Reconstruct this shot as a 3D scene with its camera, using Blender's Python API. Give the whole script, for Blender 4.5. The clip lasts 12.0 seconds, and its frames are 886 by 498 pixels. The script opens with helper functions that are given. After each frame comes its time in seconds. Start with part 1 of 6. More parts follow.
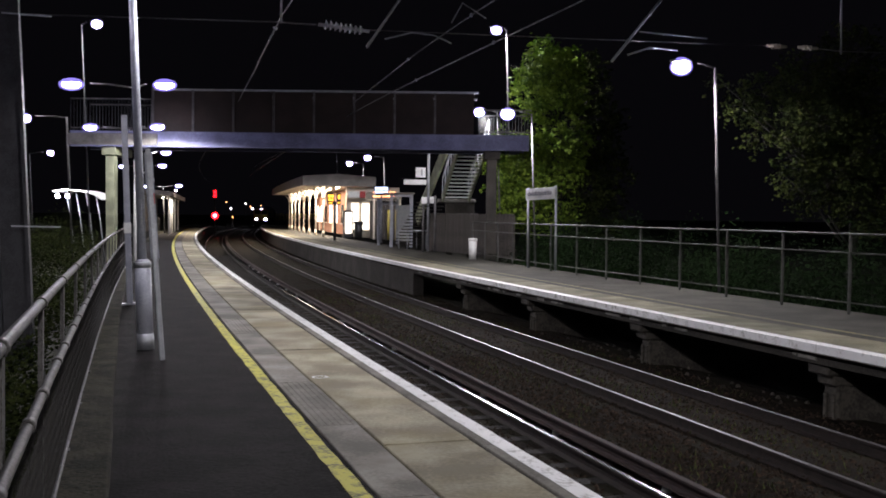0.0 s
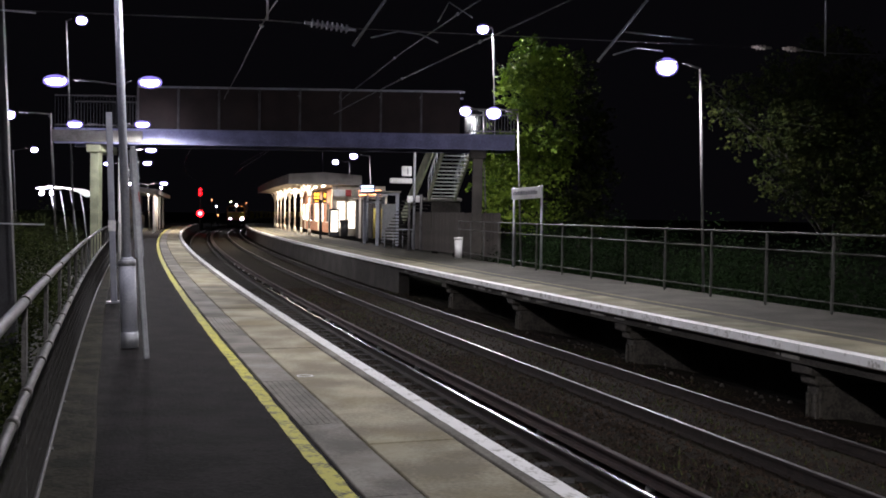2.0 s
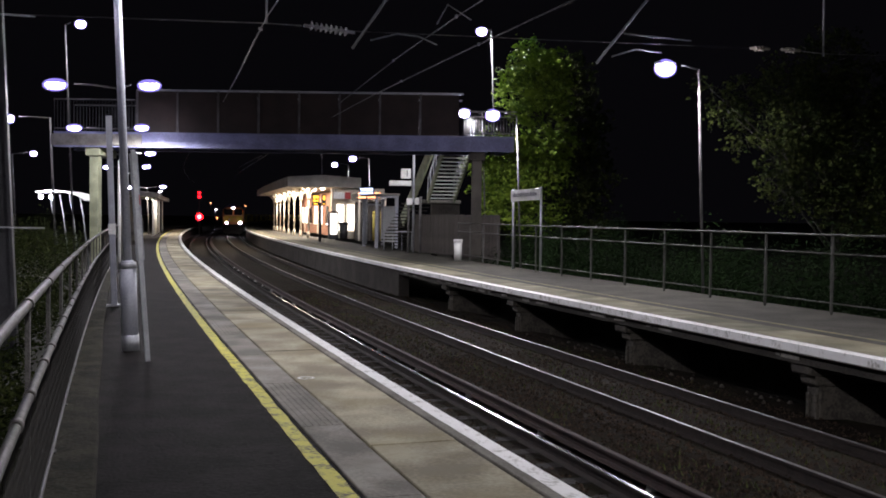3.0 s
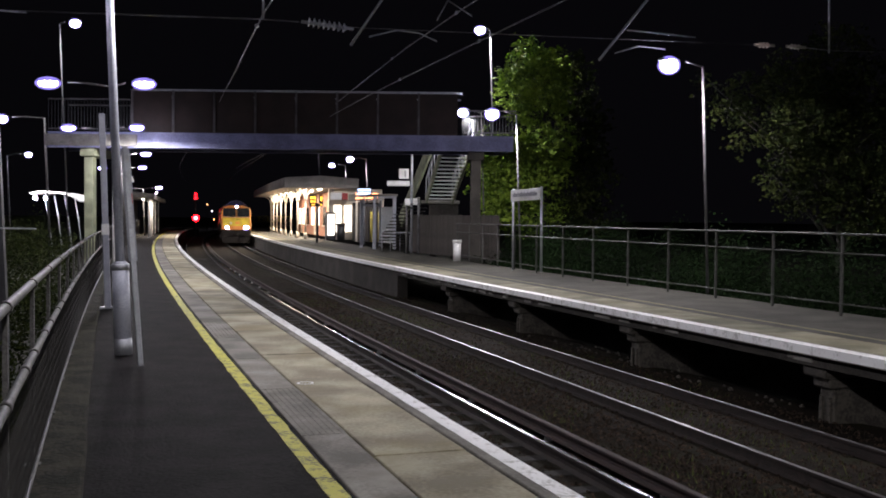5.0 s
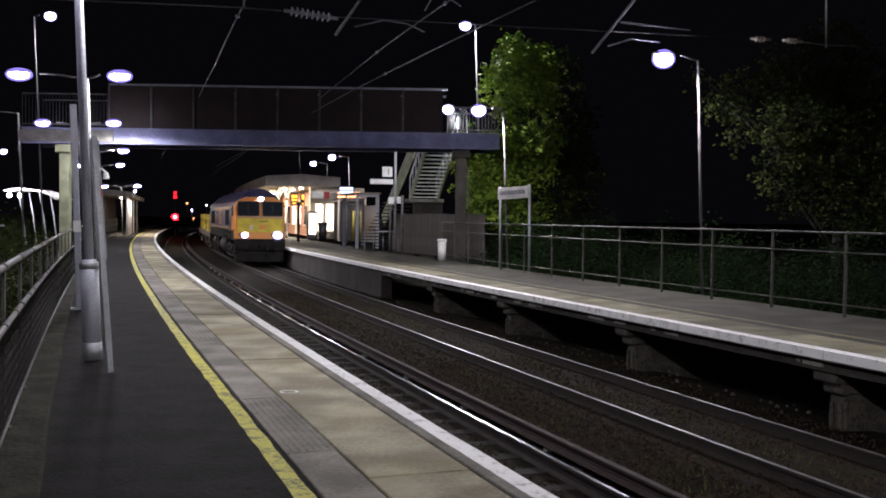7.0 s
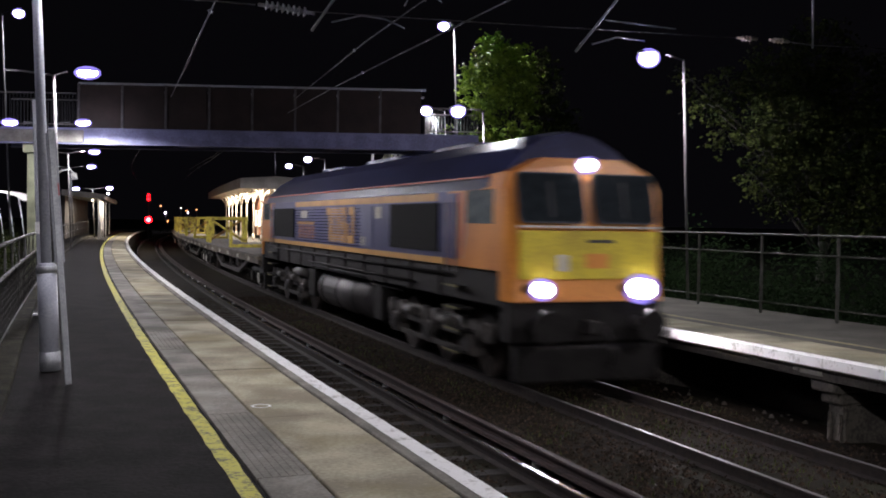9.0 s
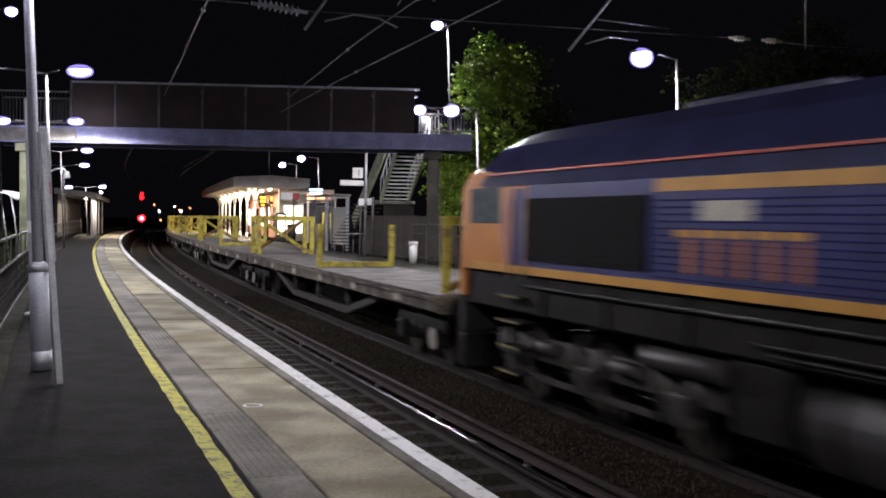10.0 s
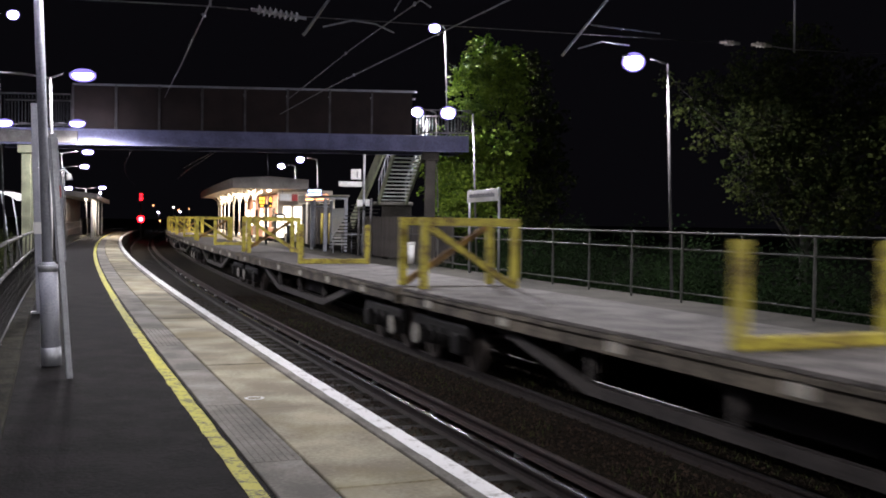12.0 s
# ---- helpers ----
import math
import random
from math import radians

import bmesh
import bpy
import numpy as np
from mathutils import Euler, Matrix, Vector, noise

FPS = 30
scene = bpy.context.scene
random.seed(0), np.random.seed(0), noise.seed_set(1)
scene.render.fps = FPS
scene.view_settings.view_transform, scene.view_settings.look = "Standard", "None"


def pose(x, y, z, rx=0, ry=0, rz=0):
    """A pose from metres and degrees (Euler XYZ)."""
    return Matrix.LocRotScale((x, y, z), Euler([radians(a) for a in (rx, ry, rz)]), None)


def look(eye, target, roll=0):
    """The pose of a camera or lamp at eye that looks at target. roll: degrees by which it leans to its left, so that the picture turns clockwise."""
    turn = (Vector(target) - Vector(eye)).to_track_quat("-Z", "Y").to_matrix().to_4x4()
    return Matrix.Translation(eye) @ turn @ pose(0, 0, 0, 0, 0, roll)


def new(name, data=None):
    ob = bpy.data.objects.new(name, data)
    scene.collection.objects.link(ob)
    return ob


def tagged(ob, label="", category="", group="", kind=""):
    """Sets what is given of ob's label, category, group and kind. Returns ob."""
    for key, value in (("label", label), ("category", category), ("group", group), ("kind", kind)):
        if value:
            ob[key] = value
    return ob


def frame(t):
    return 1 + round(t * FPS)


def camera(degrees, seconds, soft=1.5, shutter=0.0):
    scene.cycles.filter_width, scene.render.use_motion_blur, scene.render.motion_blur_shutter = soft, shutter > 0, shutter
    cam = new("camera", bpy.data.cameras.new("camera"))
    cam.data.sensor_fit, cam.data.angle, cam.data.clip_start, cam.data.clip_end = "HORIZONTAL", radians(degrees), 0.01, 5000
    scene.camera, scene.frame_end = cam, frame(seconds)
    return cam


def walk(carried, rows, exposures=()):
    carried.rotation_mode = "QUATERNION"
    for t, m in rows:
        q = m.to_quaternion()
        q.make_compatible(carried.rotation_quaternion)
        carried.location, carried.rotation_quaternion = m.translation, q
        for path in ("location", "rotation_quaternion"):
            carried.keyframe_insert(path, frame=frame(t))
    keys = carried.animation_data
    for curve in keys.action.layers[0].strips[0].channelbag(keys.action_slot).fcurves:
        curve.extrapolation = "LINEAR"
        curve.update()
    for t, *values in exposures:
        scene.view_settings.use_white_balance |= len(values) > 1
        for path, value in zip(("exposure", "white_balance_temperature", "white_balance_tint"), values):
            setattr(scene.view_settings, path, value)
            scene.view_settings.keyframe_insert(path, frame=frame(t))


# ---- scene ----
cam = camera(47.56, 12.0, soft=1.85, shutter=0.6)
walk(cam, [
    (0.0, pose(0.185, -0.894, 1.751, 88.094, -0.690, 0.525)),
    (0.5, pose(0.191, -0.894, 1.752, 88.092, -0.677, 0.351)),
    (1.0, pose(0.195, -0.901, 1.754, 88.038, -0.774, 0.239)),
    (1.5, pose(0.192, -0.919, 1.757, 88.063, -0.759, -0.039)),
    (2.0, pose(0.189, -0.909, 1.757, 88.033, -0.926, -0.273)),
    (2.5, pose(0.184, -0.903, 1.755, 88.109, -0.720, -0.211)),
    (3.0, pose(0.179, -0.933, 1.752, 88.164, -0.704, -0.322)),
    (5.0, pose(0.100, -0.515, 1.722, 88.229, -0.592, -0.507)),
    (5.5, pose(0.048, -0.271, 1.708, 88.212, -0.784, -0.775)),
    (6.0, pose(0.013, -0.078, 1.695, 88.249, -0.787, -1.035)),
    (6.5, pose(-0.013, 0.092, 1.684, 88.194, -0.837, -1.409)),
    (7.0, pose(-0.035, 0.279, 1.673, 88.234, -0.718, -1.586)),
    (9.0, pose(-0.092, 0.953, 1.646, 88.458, -0.845, -2.950)),
    (9.5, pose(-0.099, 0.930, 1.650, 88.358, -0.761, -2.848)),
    (10.0, pose(-0.076, 0.947, 1.651, 88.409, -0.919, -3.302)),
    (10.5, pose(-0.076, 0.969, 1.648, 88.442, -0.949, -3.444)),
    (11.0, pose(-0.074, 0.954, 1.649, 88.429, -1.092, -3.626)),
    (11.5, pose(-0.056, 0.735, 1.653, 88.422, -0.971, -3.416)),
    (12.0, pose(-0.040, 0.480, 1.664, 88.438, -0.886, -3.368)),
], exposures=[(0.0, 0.0), (9.0, -0.05), (9.6, 0.18), (10.5, 0.22), (11.5, 0.28), (12.0, 0.30)])

# ---- night sky and town glow ----
world = bpy.data.worlds.new("night")
world.use_nodes = True
world.node_tree.nodes["Background"].inputs[0].default_value = (0.35, 0.32, 0.45, 1)
world.node_tree.nodes["Background"].inputs[1].default_value = 0.0055
scene.world = world

LAMP = (1.0, 0.96, 0.99)


def lamp_light(name, place, watts, colour=LAMP, size=0.14, aim=None):
    data = bpy.data.lights.new(name, "SPOT")
    data.energy, data.color, data.shadow_soft_size = watts, colour, size
    data.spot_size, data.spot_blend = radians(172), 0.12
    ob = new(name, data)
    ob.matrix_world = look(place, aim or (place[0] + 0.001, place[1], place[2] - 1))
    return ob


# ---- the line of the railway: s metres along the platform edge, off metres to its right ----
S_AXIS = np.concatenate([np.arange(-140.0, 60.0, 0.5), np.arange(60.0, 420.0, 1.0)])
_k = np.where(S_AXIS < 0, -0.00115, -0.00115 + 5.53e-6 * S_AXIS - 3.97e-8 * S_AXIS ** 2)
_k = np.where(S_AXIS > 200, -0.00115 + 5.53e-6 * 200 - 3.97e-8 * 40000, _k)


def _sum(v):
    return np.concatenate([[0.0], np.cumsum((v[1:] + v[:-1]) / 2 * np.diff(S_AXIS))])


_zero = int(np.argmin(abs(S_AXIS)))
TH_AXIS = _sum(_k)
TH_AXIS = TH_AXIS - TH_AXIS[_zero] + 0.32164
X_AXIS, Y_AXIS = _sum(-np.sin(TH_AXIS)), _sum(np.cos(TH_AXIS))
X_AXIS, Y_AXIS = X_AXIS - X_AXIS[_zero] + 1.2227, Y_AXIS - Y_AXIS[_zero] + 5.0


def heading(s):
    return float(np.interp(s, S_AXIS, TH_AXIS))


def along(s, off, z=0.0):
    th = heading(s)
    return Vector((float(np.interp(s, S_AXIS, X_AXIS)) + math.cos(th) * off, float(np.interp(s, S_AXIS, Y_AXIS)) + math.sin(th) * off, z))


def stand(s, off, z=0.0, turn=0.0):
    """A pose on the line: y points along it, away from the camera."""
    p = along(s, off, z)
    return pose(p.x, p.y, p.z, 0, 0, math.degrees(heading(s)) + turn)


RAIL_Z = -0.92
NEAR_RAILS = (0.70, 2.165)
FAR_RAILS = (4.34, 5.775)
FAR_TRACK = 5.057
FAR_EDGE = 6.50

# ---- materials ----


def material(name, c1, c2=None, rough=0.8, metal=0.0, scale=6.0, bump=0.15, fine=80.0, vary=0.0, glow=0.0, glow_colour=None, spec=0.5, mid=0.5, stretch=(1, 1, 1), stain=0.0, stain_colour=(0.05, 0.045, 0.04), island=0.0, grain=0.85):
    m = bpy.data.materials.new(name)
    m.use_nodes = True
    nt = m.node_tree
    b = nt.nodes["Principled BSDF"]
    b.inputs["Roughness"].default_value, b.inputs["Metallic"].default_value = rough, metal
    b.inputs["Specular IOR Level"].default_value = spec
    if glow:
        b.inputs["Emission Color"].default_value = (*(glow_colour or c1), 1)
        b.inputs["Emission Strength"].default_value = glow
    c2 = c2 or tuple(v * 0.7 for v in c1)
    tc = nt.nodes.new("ShaderNodeTexCoord")
    mp = nt.nodes.new("ShaderNodeMapping")
    mp.inputs["Scale"].default_value = stretch
    nt.links.new(tc.outputs["Object"], mp.inputs[0])
    n1, n2 = nt.nodes.new("ShaderNodeTexNoise"), nt.nodes.new("ShaderNodeTexNoise")
    n1.inputs["Scale"].default_value, n1.inputs["Detail"].default_value = scale, 6
    n2.inputs["Scale"].default_value, n2.inputs["Detail"].default_value = fine, 4
    for n in (n1, n2):
        nt.links.new(mp.outputs[0], n.inputs["Vector"])
    add = nt.nodes.new("ShaderNodeMath")
    add.operation = "MULTIPLY_ADD"
    nt.links.new(n2.outputs[0], add.inputs[0])
    add.inputs[1].default_value = grain
    nt.links.new(n1.outputs[0], add.inputs[2])
    ramp = nt.nodes.new("ShaderNodeMapRange")
    ramp.inputs[1].default_value, ramp.inputs[2].default_value = mid + 0.30, mid + 0.55
    nt.links.new(add.outputs[0], ramp.inputs[0])
    mix = nt.nodes.new("ShaderNodeMix")
    mix.data_type = "RGBA"
    mix.inputs["A"].default_value, mix.inputs["B"].default_value = (*c1, 1), (*c2, 1)
    nt.links.new(ramp.outputs[0], mix.inputs["Factor"])
    col = mix.outputs["Result"]
    if stain:
        n3, r3, m3 = nt.nodes.new("ShaderNodeTexNoise"), nt.nodes.new("ShaderNodeMapRange"), nt.nodes.new("ShaderNodeMix")
        n3.inputs["Scale"].default_value, n3.inputs["Detail"].default_value, n3.inputs["Roughness"].default_value = 0.55, 8, 0.7
        nt.links.new(mp.outputs[0], n3.inputs["Vector"])
        r3.inputs[1].default_value, r3.inputs[2].default_value, r3.inputs[4].default_value = 0.48, 0.66, stain
        nt.links.new(n3.outputs[0], r3.inputs[0])
        m3.data_type = "RGBA"
        m3.inputs["B"].default_value = (*stain_colour, 1)
        nt.links.new(col, m3.inputs["A"])
        nt.links.new(r3.outputs[0], m3.inputs["Factor"])
        col = m3.outputs["Result"]
    if vary or island:
        info, mr, hsv = nt.nodes.new("ShaderNodeNewGeometry" if island else "ShaderNodeObjectInfo"), nt.nodes.new("ShaderNodeMapRange"), nt.nodes.new("ShaderNodeHueSaturation")
        mr.inputs[3].default_value, mr.inputs[4].default_value = 1 - (island or vary), 1 + (island or vary)
        nt.links.new(info.outputs["Random Per Island" if island else "Random"], mr.inputs[0])
        nt.links.new(mr.outputs[0], hsv.inputs["Value"])
        nt.links.new(col, hsv.inputs["Color"])
        col = hsv.outputs[0]
    nt.links.new(col, b.inputs["Base Color"])
    if bump:
        bp = nt.nodes.new("ShaderNodeBump")
        bp.inputs["Strength"].default_value, bp.inputs["Distance"].default_value = bump, 0.02
        nt.links.new(add.outputs[0], bp.inputs["Height"])
        nt.links.new(bp.outputs[0], b.inputs["Normal"])
    return m


def halo_material(name, colour, strength, clear):
    """See-through material whose faint glow stands for the halo round a lamp."""
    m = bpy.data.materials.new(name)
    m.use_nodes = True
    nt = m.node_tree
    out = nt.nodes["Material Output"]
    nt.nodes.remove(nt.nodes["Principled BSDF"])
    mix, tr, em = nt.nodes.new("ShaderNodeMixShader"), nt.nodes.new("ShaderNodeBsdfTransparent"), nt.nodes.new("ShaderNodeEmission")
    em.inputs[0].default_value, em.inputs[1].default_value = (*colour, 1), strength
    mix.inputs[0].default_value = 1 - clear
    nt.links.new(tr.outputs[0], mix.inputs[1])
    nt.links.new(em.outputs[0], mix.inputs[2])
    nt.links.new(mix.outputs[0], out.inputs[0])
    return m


M = {}
M["asphalt"] = material("asphalt", (0.0165, 0.0145, 0.0148), (0.0055, 0.0046, 0.0048), 0.95, scale=2.2, fine=34, bump=0.6, spec=0.12, stain=0.6, stain_colour=(0.011, 0.010, 0.010))
M["slab"] = material("paving_concrete", (0.44, 0.405, 0.285), (0.225, 0.20, 0.14), 0.85, scale=1.3, fine=30, bump=0.3, vary=0.2, spec=0.3, mid=0.27, grain=0.4, stain=0.75, stain_colour=(0.20, 0.17, 0.08))
M["slab_grey"] = material("scored_concrete", (0.30, 0.285, 0.245), (0.145, 0.135, 0.115), 0.85, scale=1.4, fine=30, bump=0.3, vary=0.16, spec=0.3, mid=0.27, grain=0.4, stain=0.7, stain_colour=(0.11, 0.10, 0.08))
M["white_paint"] = material("worn_white_paint", (0.88, 0.88, 0.88), (0.40, 0.39, 0.36), 0.6, scale=5, fine=28, bump=0.2, mid=0.65, vary=0.06)
M["yellow_line"] = material("worn_yellow_line", (0.58, 0.54, 0.055), (0.10, 0.09, 0.035), 0.7, scale=7, fine=30, bump=0.3, mid=0.60)
M["concrete"] = material("weathered_concrete", (0.24, 0.23, 0.21), (0.12, 0.115, 0.10), 0.85, scale=1.5, fine=40, bump=0.3)
M["dark_concrete"] = material("dark_brown_concrete", (0.048, 0.042, 0.036), (0.020, 0.0175, 0.015), 0.9, scale=1.2, fine=30, bump=0.4)
M["ballast"] = material("dirty_ballast", (0.017, 0.0115, 0.0075), (0.008, 0.0055, 0.0038), 0.95, scale=3.0, fine=45, bump=1.0, spec=0.1, stain=0.45, stain_colour=(0.022, 0.026, 0.010))
M["stone"] = material("ballast_stones", (0.040, 0.027, 0.019), (0.016, 0.012, 0.008), 0.9, scale=12, fine=60, bump=0.3, spec=0.15, island=0.65)
M["soil"] = material("dark_soil", (0.035, 0.035, 0.022), (0.018, 0.02, 0.012), 0.95, scale=0.8, fine=20, bump=0.6)
M["rail_top"] = material("polished_rail_steel", (0.36, 0.36, 0.40), (0.24, 0.23, 0.25), 0.25, 1.0, scale=5, fine=90, bump=0.02)
M["rail_dull"] = material("dull_rail_steel", (0.20, 0.195, 0.20), (0.11, 0.10, 0.10), 0.46, 0.9, scale=5, fine=90, bump=0.03)
# next three colours are lowered to hold the shade the train throws
M["rail_side"] = material("rusty_rail_steel", (0.026, 0.017, 0.014), (0.012, 0.008, 0.007), 0.8, 0.2, scale=8, fine=60, bump=0.2)
M["conductor"] = material("rust_red_steel", (0.034, 0.017, 0.014), (0.018, 0.010, 0.0085), 0.8, 0.1, scale=6, fine=60, bump=0.2)
M["sleeper"] = material("dark_sleeper", (0.016, 0.013, 0.011), (0.007, 0.006, 0.005), 0.95, scale=4, fine=50, bump=0.4, vary=0.2)
M["galv"] = material("galvanised_steel", (0.42, 0.43, 0.46), (0.30, 0.31, 0.33), 0.5, 0.55, scale=5, fine=60, bump=0.05)
M["grey_paint"] = material("grey_painted_steel", (0.34, 0.35, 0.40), (0.25, 0.26, 0.30), 0.45, 0.1, scale=3, fine=50, bump=0.05)
M["fence_steel"] = material("dull_fence_steel", (0.066, 0.062, 0.059), (0.026, 0.024, 0.022), 0.6, 0.35, scale=8, fine=70, bump=0.15)
M["railing_steel"] = material("tarnished_railing_steel", (0.085, 0.083, 0.078), (0.040, 0.039, 0.036), 0.6, 0.3, scale=8, fine=70, bump=0.15)
M["dark_steel"] = material("dark_steel", (0.045, 0.045, 0.05), (0.025, 0.025, 0.028), 0.6, 0.3, scale=3, fine=40, bump=0.1)
M["mast_steel"] = material("weathered_mast_steel", (0.15, 0.145, 0.15), (0.08, 0.075, 0.075), 0.65, 0.4, scale=3, fine=40, bump=0.15)
M["wire"] = material("overhead_wire", (0.22, 0.21, 0.22), (0.15, 0.145, 0.145), 0.5, 0.6, bump=0)
M["bridge_panel"] = material("rust_brown_panel", (0.034, 0.021, 0.018), (0.020, 0.013, 0.0115), 0.75, 0.1, scale=1.5, fine=30, bump=0.2)
M["bridge_beam"] = material("blue_grey_girder_paint", (0.22, 0.235, 0.42), (0.14, 0.145, 0.25), 0.55, 0.0, scale=1.5, fine=30, bump=0.15)
M["cream_post"] = material("pale_green_concrete_post", (0.30, 0.32, 0.21), (0.17, 0.18, 0.12), 0.75, scale=2, fine=40, bump=0.2)
M["lamp_glow"] = material("lamp_lens", (0.86, 0.82, 1.0), rough=0.3, bump=0, glow=170.0)
M["lamp_halo"] = halo_material("violet_lamp_halo", (0.34, 0.26, 1.0), 1.7, 0.5)
M["lamp_body"] = material("lamp_casing", (0.30, 0.30, 0.32), rough=0.5, metal=0.3, bump=0.05)
# lit copy of the leaf colour, raised for lamplight
M["leaf_lit"] = material("lamplit_leaf_green", (0.17, 0.245, 0.032), (0.055, 0.10, 0.014), 0.7, scale=1.5, fine=12, bump=0, spec=0.08)
# the slab paving at about 0.6 of its colour
M["far_slab"] = material("darker_paving_concrete", (0.26, 0.24, 0.165), (0.13, 0.12, 0.082), 0.88, scale=1.3, fine=30, bump=0.3, vary=0.2, spec=0.25, mid=0.27, grain=0.4, stain=0.7, stain_colour=(0.12, 0.105, 0.06))
M["far_deck"] = material("pale_grey_asphalt", (0.082, 0.078, 0.066), (0.046, 0.044, 0.037), 0.9, scale=1.2, fine=60, bump=0.3, spec=0.2)
M["faded_line"] = material("faded_yellow_line", (0.22, 0.19, 0.08), (0.11, 0.10, 0.06), 0.85, scale=4, fine=40, bump=0.2)
M["mossy_kerb"] = material("mossy_kerb_concrete", (0.040, 0.037, 0.024), (0.012, 0.012, 0.008), 0.95, scale=3, fine=35, bump=0.8, spec=0.15)
# near-black green: the shade behind the railing is put into this colour
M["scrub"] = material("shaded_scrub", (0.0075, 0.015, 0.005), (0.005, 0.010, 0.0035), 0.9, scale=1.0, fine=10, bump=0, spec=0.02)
M["pier"] = material("stained_pier_concrete", (0.085, 0.076, 0.062), (0.03, 0.026, 0.022), 0.9, scale=2.5, fine=25, bump=0.5, stain=0.6)
M["mesh_wire"] = material("dark_mesh_wire", (0.026, 0.024, 0.022), (0.016, 0.015, 0.014), 0.7, 0.2, bump=0)
M["weed"] = material("dry_track_weeds", (0.075, 0.090, 0.026), (0.035, 0.048, 0.015), 0.8, scale=2, bump=0, spec=0.15)
# shaded copy of the leaf colour, lowered for trees out of the lamplight
M["leaf_shaded"] = material("shaded_leaf_green", (0.034, 0.042, 0.012), (0.009, 0.014, 0.005), 0.8, scale=1.5, fine=12, bump=0, spec=0.03)
M["bark"] = material("bark", (0.014, 0.012, 0.009), (0.008, 0.006, 0.005), 0.9, scale=5, fine=30, bump=0.6)
M["red_light"] = material("red_signal_lens", (1.0, 0.02, 0.04), rough=0.3, bump=0, glow=18.0, glow_colour=(1.0, 0.003, 0.007))
M["red_core"] = material("overexposed_signal_core", (1.0, 0.35, 0.40), rough=0.3, bump=0, glow=14.0, glow_colour=(1.0, 0.13, 0.17))
M["black"] = material("black_plastic", (0.02, 0.02, 0.022), rough=0.5, bump=0.05)
M["white"] = material("white_enamel", (0.75, 0.75, 0.74), (0.60, 0.60, 0.58), 0.45, scale=3, bump=0.03)
M["sign_grey"] = material("grey_lettering", (0.12, 0.12, 0.14), rough=0.6, bump=0)

# ---- mesh helpers ----


def part(name, bm, mat, parent=None, label="", smooth=False):
    me = bpy.data.meshes.new(name)
    bm.to_mesh(me)
    bm.free()
    for m in (mat if isinstance(mat, (list, tuple)) else [mat]):
        me.materials.append(m)
    if smooth:
        for p in me.polygons:
            p.use_smooth = True
    ob = new(name, me)
    ob.parent = parent
    if label:
        tagged(ob, label)
    return ob


def share(name, ob, parent, m=None):
    o = new(name, ob.data)
    o.parent = parent
    o.matrix_basis = m if m is not None else ob.matrix_basis.copy()
    return o


def thing(name, m, label, category, group="", kind=""):
    ob = new(name)
    ob.matrix_basis = m
    ob.empty_display_size = 0.2
    return tagged(ob, label, category, group, kind)


def box(bm, x0, x1, y0, y1, z0, z1, bevel=0.0, m=None, mi=0):
    v = [bm.verts.new((x, y, z)) for z in (z0, z1) for x, y in ((x0, y0), (x1, y0), (x1, y1), (x0, y1))]
    fs = [bm.faces.new([v[i] for i in q]) for q in ((3, 2, 1, 0), (4, 5, 6, 7), (0, 1, 5, 4), (1, 2, 6, 5), (2, 3, 7, 6), (3, 0, 4, 7))]
    for f in fs:
        f.material_index = mi
    if bevel:
        es = list({e for f in fs for e in f.edges})
        g = bmesh.ops.bevel(bm, geom=es, offset=bevel, segments=1, affect="EDGES", profile=0.5)
        v = list({x for f in g["faces"] for x in f.verts} | {x for x in v if x.is_valid})
    if m is not None:
        bmesh.ops.transform(bm, matrix=m, verts=[x for x in v if x.is_valid])
    return bm


def tube(bm, a, b, r, r2=None, n=10, mi=0):
    a, b = Vector(a), Vector(b)
    r2 = r if r2 is None else r2
    d = (b - a).normalized()
    u = d.orthogonal().normalized()
    w = d.cross(u)
    rings = []
    for p, q in ((a, r), (b, r2)):
        rings.append([bm.verts.new(p + (u * math.cos(t) + w * math.sin(t)) * q) for t in (2 * math.pi * i / n for i in range(n))])
    for i in range(n):
        f = bm.faces.new((rings[0][i], rings[0][(i + 1) % n], rings[1][(i + 1) % n], rings[1][i]))
        f.smooth = True
        f.material_index = mi
    for ring in (rings[0][::-1], rings[1]):
        bm.faces.new(ring).material_index = mi
    return bm


def rod(bm, pts, r, n=8, mi=0):
    """A bent round bar in one piece."""
    pts = [Vector(p) for p in pts]
    u = (pts[1] - pts[0]).orthogonal().normalized()
    rings = []
    for i, p in enumerate(pts):
        d = (pts[min(i + 1, len(pts) - 1)] - pts[max(i - 1, 0)]).normalized()
        u = (u - d * u.dot(d)).normalized()
        w = d.cross(u)
        rings.append([bm.verts.new(p + (u * math.cos(t) + w * math.sin(t)) * r) for t in (2 * math.pi * k / n for k in range(n))])
    for a, b in zip(rings[:-1], rings[1:]):
        for k in range(n):
            f = bm.faces.new((a[k], a[(k + 1) % n], b[(k + 1) % n], b[k]))
            f.smooth, f.material_index = True, mi
    bm.faces.new(rings[0][::-1])
    bm.faces.new(rings[-1])
    return bm


